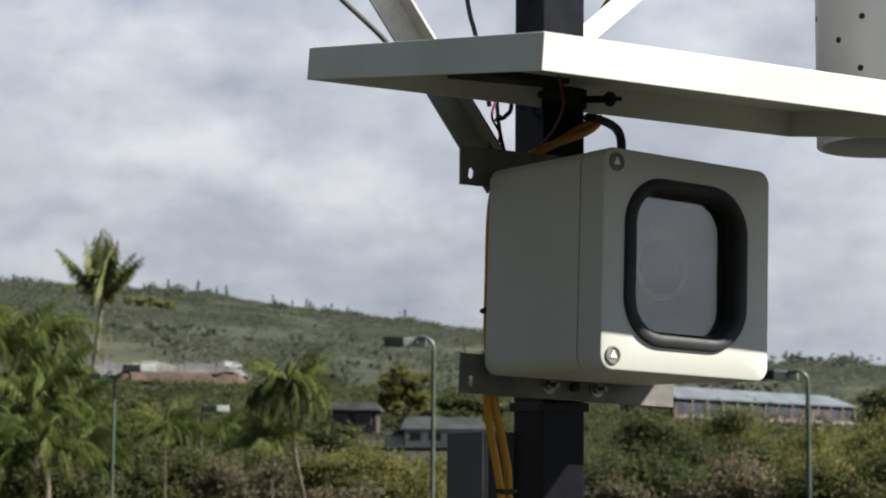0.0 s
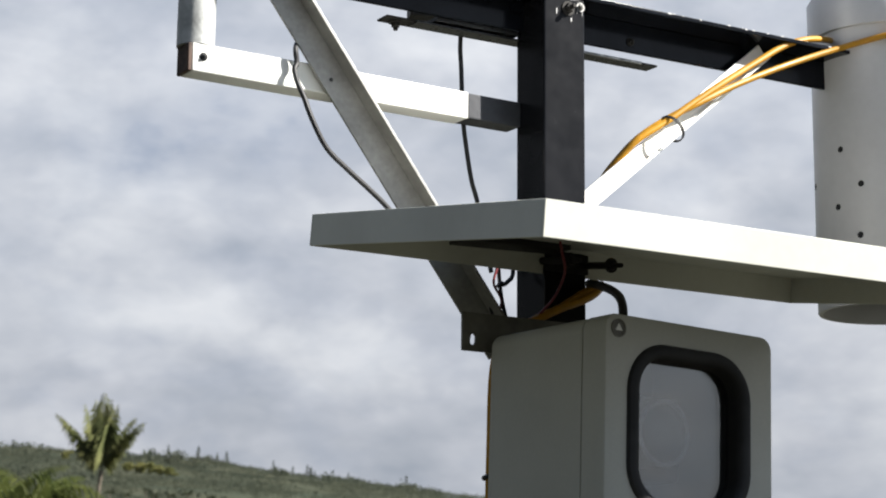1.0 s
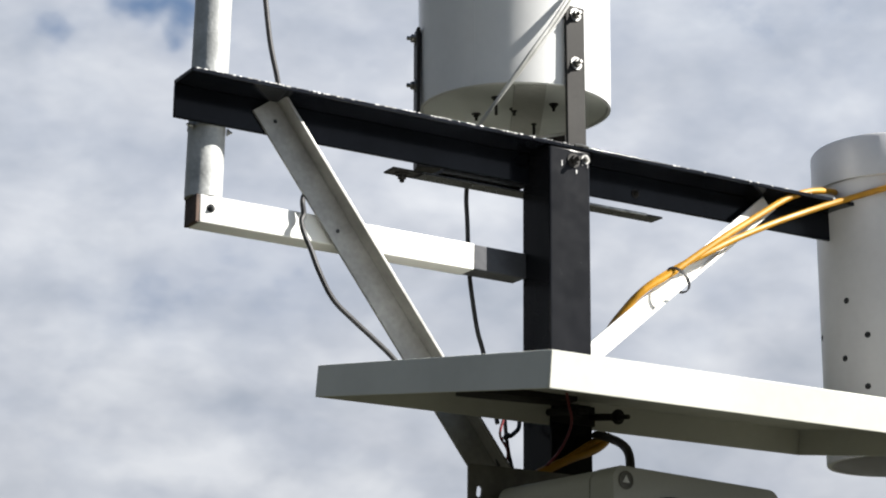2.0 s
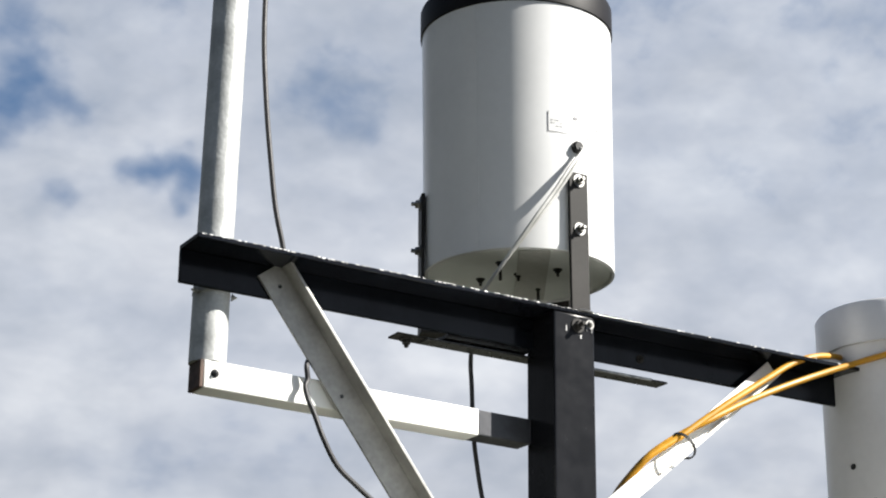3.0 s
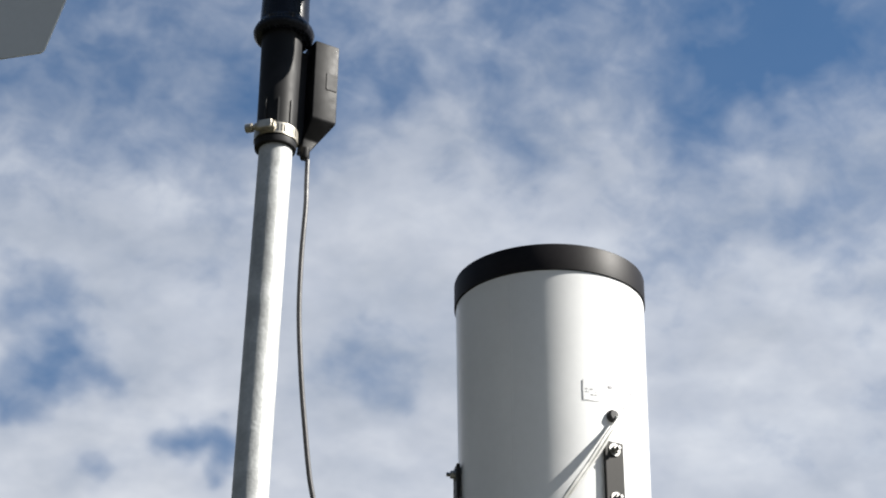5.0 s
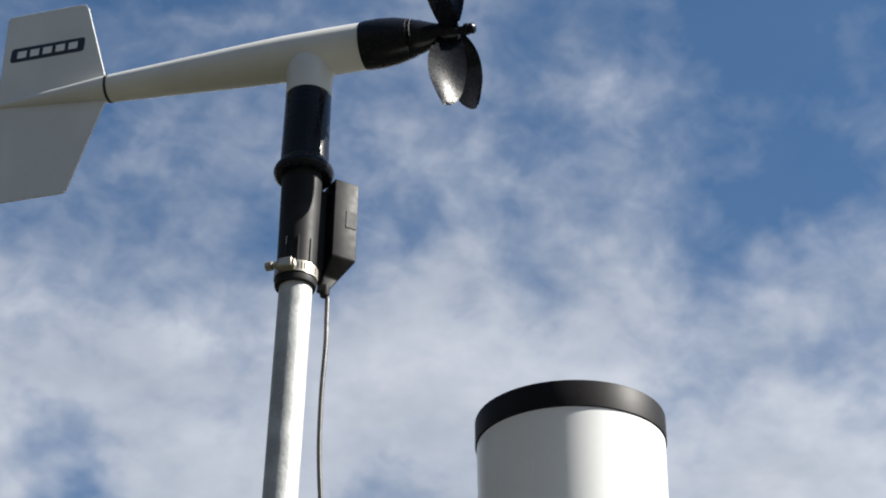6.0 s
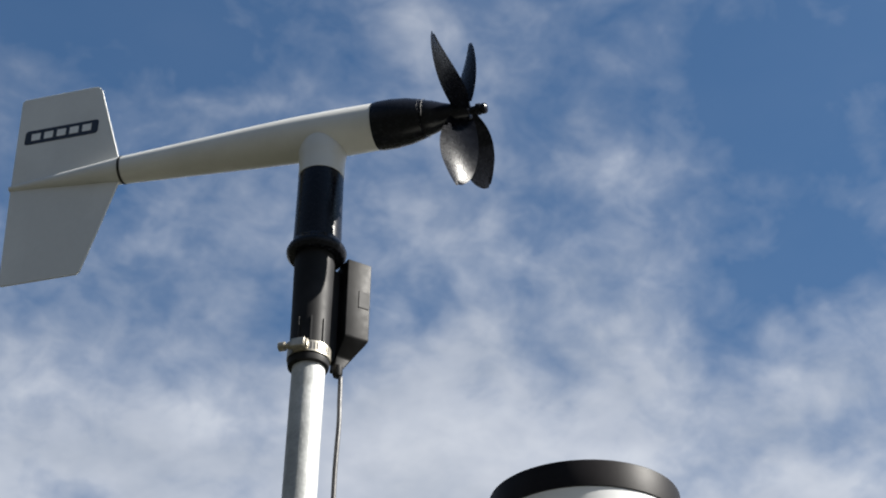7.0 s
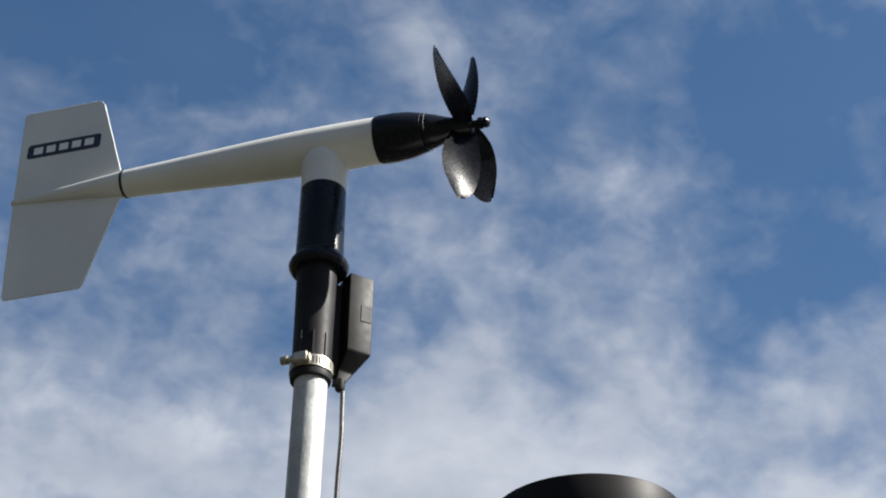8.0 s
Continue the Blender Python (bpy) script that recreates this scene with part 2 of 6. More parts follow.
M = {
    "black_paint": material("gloss_black_paint", (0.0060, 0.0070, 0.0098), rough=0.14, rough_vary=0.04, scale=14, grain=160, bump=0.015, depth=0.0003, vary=0.3, spec=0.16),
    "post_paint": material("worn_black_post_paint", (0.0078, 0.0082, 0.0098), rough=0.24, rough_vary=0.08, scale=9, grain=60, bump=0.02, depth=0.0004, vary=0.12, spec=0.12),
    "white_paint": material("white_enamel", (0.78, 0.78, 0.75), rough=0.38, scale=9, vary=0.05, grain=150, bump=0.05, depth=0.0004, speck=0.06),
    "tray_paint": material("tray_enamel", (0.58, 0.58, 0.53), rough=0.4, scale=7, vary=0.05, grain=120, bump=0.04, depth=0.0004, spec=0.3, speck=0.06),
    "box_paint": material("beige_box_paint", (0.455, 0.455, 0.412), rough=0.5, rough_vary=0.04, scale=10, vary=0.03, grain=300, bump=0.0, spec=0.25, speck=0.06),
    "aluminium": material("weathered_aluminium", (0.33, 0.325, 0.31), rough=0.45, metal=0.25, scale=26, vary=0.12, grain=180, bump=0.05, depth=0.0004, spec=0.4),
    "galvanised": material("galvanised_pipe", (0.39, 0.40, 0.395), rough=0.5, metal=0.15, scale=30, vary=0.16, grain=260, bump=0.4, depth=0.0010, spec=0.3),
    "steel": material("stainless_steel", (0.26, 0.255, 0.245), rough=0.36, metal=1.0, scale=40, vary=0.2, grain=300, bump=0.05),
    "clamp_steel": material("dull_clamp_steel", (0.40, 0.37, 0.31), rough=0.40, metal=0.8, scale=40, vary=0.2, grain=300, bump=0.05),
    "dark_steel": material("dark_strap_steel", (0.022, 0.021, 0.020), rough=0.5, scale=18, vary=0.2, grain=200, bump=0.06, spec=0.12),
    "strut": material("strut_channel_paint", (0.13, 0.125, 0.11), rough=0.55, metal=0.2, scale=20, vary=0.2, grain=160, bump=0.1),
    "rubber": material("black_rubber", (0.021, 0.021, 0.022), rough=0.6, scale=30, vary=0.2, grain=200, bump=0.08, depth=0.0005, spec=0.25),
    "black_plastic": material("black_plastic", (0.0125, 0.0125, 0.0135), rough=0.55, rough_vary=0.08, scale=25, vary=0.3, grain=90, bump=0.08, depth=0.0005, spec=0.14),
    "box_plastic": material("worn_black_box_plastic", (0.0035, 0.0035, 0.004), rough=0.5, rough_vary=0.15, second=(0.012, 0.012, 0.013), spread=(0.42, 0.72), scale=55, vary=0.5, grain=120, bump=0.15, depth=0.0006, spec=0.13),
    "gloss_black": material("gloss_black_plastic", (0.008, 0.009, 0.013), rough=0.27, rough_vary=0.04, scale=20, vary=0.2, grain=160, bump=0.01, spec=0.17),
    "brown_rim": material("dark_rim_anodised", (0.0085, 0.0075, 0.0082), rough=0.50, rough_vary=0.02, scale=18, vary=0.2, grain=200, bump=0.04, spec=0.10),
    "gauge_white": material("gauge_white_gloss", (0.63, 0.635, 0.635), rough=0.22, rough_vary=0.01, scale=8, vary=0.03, grain=120, bump=0.0, spec=0.55, speck=0.06),
    "gauge_base": material("gauge_base_white", (0.64, 0.66, 0.64), rough=0.5, scale=14, vary=0.06, grain=120, bump=0.04, speck=0.06),
    "sensor_white": material("sensor_white_plastic", (0.63, 0.63, 0.605), rough=0.35, scale=9, vary=0.05, grain=140, bump=0.02, depth=0.0003, speck=0.06),
    "bare_lit_metal": material("bare_worn_lit_metal", (0.30, 0.30, 0.30), rough=0.4, metal=0.4, scale=60, vary=0.4, grain=300, bump=0.1),
    "bare_bright": material("washer_glint_white", (0.75, 0.75, 0.74), rough=0.35, scale=60, vary=0.2, grain=300, bump=0.05),
    "zinc": material("dull_zinc_arm", (0.045, 0.047, 0.053), rough=0.45, metal=0.2, scale=26, vary=0.15, grain=180, bump=0.05, depth=0.0004, spec=0.25),
    "plate_grey": material("pale_grey_plate", (0.40, 0.40, 0.38), rough=0.5, scale=14, vary=0.08, grain=120, bump=0.04),
    "pvc": material("pvc_tube_white", (0.55, 0.55, 0.57), rough=0.32, rough_vary=0.02, scale=9, vary=0.04, grain=120, bump=0.02, depth=0.0003, speck=0.06),
    "yellow": material("yellow_cable_jacket", (0.44, 0.215, 0.014), rough=0.45, scale=20, vary=0.1, grain=120, bump=0.05, spec=0.3),
    "cable_black": material("black_cable_jacket", (0.02, 0.02, 0.021), rough=0.45, scale=30, vary=0.2, grain=160, bump=0.05),
    "cable_grey": material("grey_cable_jacket", (0.034, 0.034, 0.037), rough=0.5, scale=30, vary=0.15, grain=160, bump=0.05, spec=0.3),
    "cable_white": material("pale_grey_cable_jacket", (0.40, 0.40, 0.385), rough=0.4, scale=30, vary=0.08, grain=160, bump=0.05),
    "cable_red": material("red_wire_jacket", (0.16, 0.02, 0.025), rough=0.45, scale=30, vary=0.1, grain=160, bump=0.05),
    "slate": material("slate_grey_cabinet", (0.055, 0.062, 0.072), rough=0.5, scale=9, vary=0.1, grain=200, bump=0.05),
    "dark": material("dark_recess", (0.008, 0.008, 0.009), rough=0.7, scale=9, vary=0.1, bump=0.0),
    "rust": material("rusty_end", (0.06, 0.035, 0.025), rough=0.75, scale=60, vary=0.4, grain=250, bump=0.3),
    "badge": material("badge_navy", (0.012, 0.016, 0.030), rough=0.35, scale=40, vary=0.1, bump=0.0),
    "badge_white": material("badge_print", (0.72, 0.72, 0.70), rough=0.4, scale=40, vary=0.04, bump=0.0),
    "label_print": material("label_print", (0.10, 0.10, 0.11), rough=0.5, scale=60, vary=0.2, bump=0.0),
    "label_edge": material("label_edge_print", (0.34, 0.34, 0.35), rough=0.5, scale=60, vary=0.1, bump=0.0),
    "lens_ring": material("lens_ring", (0.62, 0.62, 0.62), rough=0.4, scale=60, vary=0.1, bump=0.0),
    "ground": material("dry_grass_ground", (0.028, 0.030, 0.022), rough=0.95, second=(0.046, 0.045, 0.035), scale=0.15, grain=4.0, bump=0.5, depth=0.05, spread=(0.35, 0.65), spec=0.05),
    "hill": material("scrub_hillside", (0.034, 0.043, 0.030), rough=0.95, second=(0.056, 0.057, 0.038), scale=0.007, grain=0.045, bump=0.1, depth=1.0, spread=(0.36, 0.66), spec=0.05, speck=0.6),
    "earth": material("bare_earth", (0.062, 0.046, 0.036), rough=0.95, second=(0.092, 0.066, 0.050), scale=0.12, grain=0.8, bump=0.4, depth=0.3, spec=0.05),
    "lamp_green": material("dark_green_lamp_paint", (0.048, 0.066, 0.050), rough=0.5, scale=3, vary=0.2, grain=30, bump=0.05),
    # pale and dark housings paint the sunlit and shaded halves of each floodlight
    "lamp_sunlit": material("sunlit_lamp_housing", (0.36, 0.41, 0.36), rough=0.6, scale=3, vary=0.1, grain=30, bump=0.05, spec=0.2),
    "lamp_shaded": material("shaded_lamp_housing", (0.018, 0.022, 0.020), rough=0.6, scale=3, vary=0.1, grain=30, bump=0.05, spec=0.15),
    "roof_blue": material("blue_grey_metal_roof", (0.095, 0.108, 0.120), rough=0.8, scale=0.3, vary=0.15, grain=6, bump=0.2, depth=0.02, spec=0.1),
    "roof_grey": material("grey_shingle_roof", (0.038, 0.040, 0.041), rough=0.9, scale=0.5, vary=0.2, grain=5, bump=0.4, depth=0.03, spec=0.05),
    "palm_stem": leaf_material("palm_stem", (0.15, 0.145, 0.05), (0.24, 0.22, 0.08), scale=0.9, tint=0.15, through_=0.2),
    "roof_red": material("faded_red_roof", (0.085, 0.036, 0.030), rough=0.85, scale=0.5, vary=0.2, grain=5, bump=0.3, depth=0.02, spec=0.05),
    "wall_brown": material("dark_brown_wall", (0.055, 0.048, 0.044), rough=0.9, scale=0.4, vary=0.2, grain=3, bump=0.3, depth=0.02, spec=0.05),
    "roof_dark": material("dark_shingle_roof", (0.030, 0.029, 0.030), rough=0.9, scale=0.5, vary=0.25, grain=5, bump=0.4, depth=0.03, spec=0.1),
    "wall_pale": material("pale_rendered_wall", (0.36, 0.36, 0.36), rough=0.8, scale=0.4, vary=0.1, grain=8, bump=0.2, depth=0.01, spec=0.1),
    "wall_grey": material("grey_concrete_wall", (0.105, 0.103, 0.096), rough=0.9, scale=0.08, vary=0.35, grain=1.5, bump=0.3, depth=0.1, spec=0.1),
    "bar_grey": material("grey_bar_metal", (0.026, 0.027, 0.029), rough=0.3, metal=0.3, scale=30, vary=0.15, grain=180, bump=0.05),
    "wall_red": material("red_brown_wall", (0.060, 0.040, 0.035), rough=0.85, second=(0.10, 0.082, 0.07), scale=0.5, grain=8, bump=0.2, depth=0.01, spec=0.1),
    "window_dark": material("dark_window_glass", (0.03, 0.035, 0.045), rough=0.12, scale=1, vary=0.2, bump=0.0),
    "trim_white": material("white_trim", (0.15, 0.14, 0.13), rough=0.7, scale=1, vary=0.15, bump=0.0, spec=0.2),
    "bark": material("grey_palm_bark", (0.115, 0.10, 0.08), rough=0.9, scale=2.0, vary=0.3, grain=20, bump=0.6, depth=0.02, spec=0.1),
    "bark_dark": material("brown_bark", (0.09, 0.07, 0.05), rough=0.9, scale=2.0, vary=0.3, grain=20, bump=0.6, depth=0.02),
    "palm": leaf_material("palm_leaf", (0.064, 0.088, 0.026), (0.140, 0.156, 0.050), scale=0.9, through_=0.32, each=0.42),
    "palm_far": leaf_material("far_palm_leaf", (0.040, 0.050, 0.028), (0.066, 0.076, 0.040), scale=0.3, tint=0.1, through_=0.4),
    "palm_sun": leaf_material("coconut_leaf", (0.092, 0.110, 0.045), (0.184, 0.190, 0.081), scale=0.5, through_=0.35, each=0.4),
    "dry_frond": leaf_material("dry_frond", (0.085, 0.070, 0.032), (0.13, 0.11, 0.05), scale=0.8, tint=0.15),
    "shrub": leaf_material("shrub_leaf", (0.052, 0.064, 0.024), (0.122, 0.124, 0.047), scale=1.3, tint=0.06, through_=0.55),
    "shrub_yellow": leaf_material("yellow_green_leaf", (0.086, 0.094, 0.028), (0.176, 0.164, 0.058), scale=1.3, tint=0.06, through_=0.55),
    "shrub_dark": leaf_material("dark_shrub_leaf", (0.040, 0.053, 0.022), (0.098, 0.108, 0.045), scale=1.3, tint=0.06, through_=0.55),
    "dry_twig": leaf_material("dry_twig_leaf", (0.084, 0.076, 0.045), (0.150, 0.128, 0.078), scale=1.3, tint=0.10, through_=0.45),
    "hill_yellow": leaf_material("sunlit_hill_leaf", (0.17, 0.18, 0.07), (0.26, 0.25, 0.10), scale=0.05, tint=0.08, through_=0.5, rough=0.9),
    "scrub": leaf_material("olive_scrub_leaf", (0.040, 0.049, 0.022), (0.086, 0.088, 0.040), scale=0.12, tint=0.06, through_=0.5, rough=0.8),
    # blue raised in the leaf colour to stand in for distance haze
    "woods": leaf_material("hazed_woods_leaf", (0.060, 0.071, 0.054), (0.088, 0.096, 0.068), scale=0.02, tint=0.04, through_=0.5, rough=0.9),
}


def glass_material():
    m = bpy.data.materials.new("tinted_reflecting_glass")
    m.use_nodes = True
    nt = m.node_tree
    out = nt.nodes["Material Output"]
    nt.nodes.remove(nt.nodes["Principled BSDF"])
    gl, tr, mx = (nt.nodes.new(k) for k in ("ShaderNodeBsdfGlossy", "ShaderNodeBsdfTransparent", "ShaderNodeMixShader"))
    gl.inputs["Roughness"].default_value = 0.015
    gl.inputs["Color"].default_value = (0.90, 0.87, 0.81, 1)
    tr.inputs["Color"].default_value = (0.6, 0.62, 0.65, 1)
    mx.inputs[0].default_value = 0.165
    nt.links.new(tr.outputs[0], mx.inputs[1])
    nt.links.new(gl.outputs[0], mx.inputs[2])
    nt.links.new(mx.outputs[0], out.inputs["Surface"])
    return m


M["glass"] = glass_material()

# ---- building helpers ----
PLACE = {}
EYEZ = 1.55


def thing(name, at, label, category, group="", kind=""):
    e = new(name)
    e.empty_display_size = 0.05
    e.location = at
    PLACE[e] = Matrix.Translation(at)
    return tagged(e, label, category, group, kind)


def part(name, bm, mat, parent=None, label="", smooth=35):
    me = bpy.data.meshes.new(name)
    bmesh.ops.recalc_face_normals(bm, faces=bm.faces[:])
    bm.to_mesh(me)
    bm.free()
    me.materials.append(M[mat])
    if smooth:
        me.polygons.foreach_set("use_smooth", [True] * len(me.polygons))
        me.set_sharp_from_angle(angle=radians(smooth))
        flat = me.attributes.get("flat")
        if flat:
            me.polygons.foreach_set("use_smooth", [not d.value for d in flat.data])
    ob = new(name, me)
    PLACE[ob] = Matrix.Identity(4)
    if parent:
        ob.parent = parent
        ob.matrix_parent_inverse = PLACE[parent].inverted()
    if label:
        tagged(ob, label)
    return ob


def bevel(bm, width, seg=2):
    if width:
        bmesh.ops.bevel(bm, geom=bm.edges[:], offset=width, segments=seg, affect="EDGES", profile=0.5)
    return bm


def mark_flat(bm, only_caps=False):
    """Marks the faces square to an axis, which keep their own flat shading beside rounded edges."""
    bm.normal_update()
    layer = bm.faces.layers.int.new("flat")
    for f in bm.faces:
        n = f.normal
        f[layer] = int(abs(n.z) > 0.999 if only_caps else max(abs(n.x), abs(n.y), abs(n.z)) > 0.999)


def box(lo, hi, r=0.0, seg=2, m=None):
    bm = bmesh.new()
    c = [(a + b) / 2 for a, b in zip(lo, hi)]
    s = [abs(b - a) for a, b in zip(lo, hi)]
    bmesh.ops.create_cube(bm, size=1.0, matrix=Matrix.Translation(c) @ Matrix.Diagonal((*s, 1)))
    bevel(bm, r, seg)
    mark_flat(bm)
    if m is not None:
        bm.transform(m)
    return bm


def join(*bms):
    out = bms[0]
    for b in bms[1:]:
        me = bpy.data.meshes.new("tmp")
        b.to_mesh(me)
        out.from_mesh(me)
        b.free()
        bpy.data.meshes.remove(me)
    return out


def lathe(profile, seg=48, m=None, close=True):
    """A turned body round z from (radius, height) pairs."""
    bm = bmesh.new()
    rings = []
    for r, z in profile:
        if r < 1e-6:
            rings.append([bm.verts.new((0, 0, z))])
        else:
            rings.append([bm.verts.new((r * math.cos(2 * math.pi * k / seg), r * math.sin(2 * math.pi * k / seg), z)) for k in range(seg)])
    for a, b in zip(rings, rings[1:]):
        for k in range(seg):
            j = (k + 1) % seg
            if len(a) == 1 and len(b) == 1:
                continue
            if len(a) == 1:
                bm.faces.new((a[0], b[j], b[k]))
            elif len(b) == 1:
                bm.faces.new((a[k], a[j], b[0]))
            else:
                bm.faces.new((a[k], a[j], b[j], b[k]))
    if close:
        for ring in (rings[0], rings[-1]):
            if len(ring) > 1:
                bm.faces.new(ring)
    if m is not None:
        bm.transform(m)
    return bm


def axis_to(p, d):
    """A pose at p whose z axis points along d."""
    return Matrix.Translation(p) @ Vector(d).to_track_quat("Z", "Y").to_matrix().to_4x4()


def curve_points(pts, steps=8):
    """A smooth line through the points."""
    p = [Vector(q) for q in pts]
    if len(p) == 2:
        return [p[0].lerp(p[1], k / steps) for k in range(steps + 1)]
    p = [2 * p[0] - p[1]] + p + [2 * p[-1] - p[-2]]
    out = []
    for a, b, c, d in zip(p, p[1:], p[2:], p[3:]):
        for k in range(steps):
            t = k / steps
            out.append(0.5 * (2 * b + (c - a) * t + (2 * a - 5 * b + 4 * c - d) * t * t + (3 * b - a - 3 * c + d) * t ** 3))
    return out + [p[-2]]


def sweep(pts, radius, seg=8, cap=True):
    """A round bar along the points; radius may be a number or one for each point."""
    bm = bmesh.new()
    n = len(pts)
    rad = radius if isinstance(radius, (list, tuple)) else [radius] * n
    rings, side = [], None
    for k in range(n):
        d = (pts[min(k + 1, n - 1)] - pts[max(k - 1, 0)]).normalized()
        if side is None:
            side = d.orthogonal().normalized()
        side = (side - d * side.dot(d)).normalized()
        other = d.cross(side)
        rings.append([bm.verts.new(pts[k] + (side * math.cos(2 * math.pi * j / seg) + other * math.sin(2 * math.pi * j / seg)) * rad[k]) for j in range(seg)])
    for a, b in zip(rings, rings[1:]):
        for j in range(seg):
            bm.faces.new((a[j], a[(j + 1) % seg], b[(j + 1) % seg], b[j]))
    if cap:
        bm.faces.new(rings[0])
        bm.faces.new(rings[-1])
    return bm


def prism(outline, m, thick, r=0.0):
    """A flat outline in x, y, given depth along z, placed by m."""
    bm = bmesh.new()
    f = bm.faces.new([bm.verts.new((x, y, 0)) for x, y in outline])
    out = bmesh.ops.extrude_face_region(bm, geom=[f])
    bmesh.ops.translate(bm, verts=[v for v in out["geom"] if isinstance(v, bmesh.types.BMVert)], vec=(0, 0, thick))
    bevel(bm, r, 2)
    mark_flat(bm, True)
    bm.transform(m)
    return bm


def bolt(parent, at, d, r=0.005, mat="steel", name="bolt", stud=0.006):
    """A hexagon head on a washer, with the end of the stud."""
    m = axis_to(at, d)
    bm = lathe([(r * 1.7, 0), (r * 1.7, r * 0.3), (r * 1.2, r * 0.3)], 16, m)
    bm = join(bm, lathe([(r * 1.08, r * 0.3), (r * 1.08, r * 1.05), (r * 0.9, r * 1.25)], 6, m),
              lathe([(r * 0.55, r * 1.2), (r * 0.55, r * 1.2 + stud), (r * 0.4, r * 1.35 + stud)], 10, m))
    return part(name, bm, mat, parent)


def rounded(w, h, r, seg=8):
    """The outline of a rounded rectangle round the origin."""
    pts = []
    for cx, cy, a0 in ((w / 2 - r, h / 2 - r, 0), (-w / 2 + r, h / 2 - r, 90), (-w / 2 + r, -h / 2 + r, 180), (w / 2 - r, -h / 2 + r, 270)):
        for k in range(seg + 1):
            a = radians(a0 + 90 * k / seg)
            pts.append((cx + r * math.cos(a), cy + r * math.sin(a)))
    return pts


def far(a, d, z=0.0):
    """A place d metres from the eye, a degrees to the right of the opening view."""
    b = radians(VIEW + a)
    return Vector((EYE[0] + d * math.sin(b), EYE[1] + d * math.cos(b), z))


# ---- ground and hills ----
RIDGE = [(-180, 0.6), (-60, 4.2), (-25, 6.2), (-13.4, 5.02), (-6.6, 4.58), (-2.0, 4.10), (1.1, 3.72), (6, 3.1), (10, 2.75), (13.4, 2.6), (40, 1.8), (120, 0.8), (180, 0.6)]


def ridge(a):
    for (a0, e0), (a1, e1) in zip(RIDGE, RIDGE[1:]):
        if a0 <= a <= a1:
            t = (a - a0) / (a1 - a0)
            return e0 + (e1 - e0) * t
    return 0.6


def land(a, d):
    """The height of the ground at a distance and bearing from the eye."""
    top = 2300 * math.tan(radians(ridge(a)))
    t = min(1.0, max(0.0, (d - 260) / 2040))
    rise = 5.2 * min(1.0, max(0.0, (d - 110) / 115))
    z = rise * (1 - t) + top * t ** 1.15
    if d > 2300:
        z *= max(0.0, 1 - (d - 2300) / 2500)
    p = far(a, d)
    z += t * 10 * noise.noise((p.x / 260, p.y / 260, 3.0)) + t * 3.5 * noise.noise((p.x / 70, p.y / 70, 9.0))
    return z


def build_ground():
    bm = bmesh.new()
    rings = [2, 6, 14, 30, 60, 110, 180, 260, 330, 400, 480, 560, 650, 750, 860, 980, 1100, 1230, 1370, 1520, 1680, 1850, 2020, 2180, 2300, 2450, 2800, 3400, 4600]
    bearings = [-180 + 5 * k for k in range(31)] + [-26 + k * 0.5 for k in range(0, 105)] + [30 + 5 * k for k in range(30)]
    rows = []
    for d in rings:
        rows.append([bm.verts.new((*far(a, d).xy, land(a, d))) for a in bearings])
    mid = bm.verts.new((EYE[0], EYE[1], 0))
    n = len(bearings)
    for k in range(n):
        j = (k + 1) % n
        bm.faces.new((mid, rows[0][j], rows[0][k]))
        for p, q in zip(rows, rows[1:]):
            bm.faces.new((p[k], p[j], q[j], q[k]))
    ob = part("ground", bm, "hill")
    me = ob.data
    me.materials.append(M["ground"])
    for f in me.polygons:
        c = f.center
        if (Vector((c.x, c.y)) - Vector(EYE[:2])).length < 240:
            f.material_index = 1
    tagged(ob, "dry grass ground rising to a scrub-covered hillside", "ground", kind="structure")


build_ground()

# ---- the mast ----
def at(x, y, z):
    """A place from the mast's axes, with heights told from the eye."""
    return Vector((x, y, z + EYEZ))


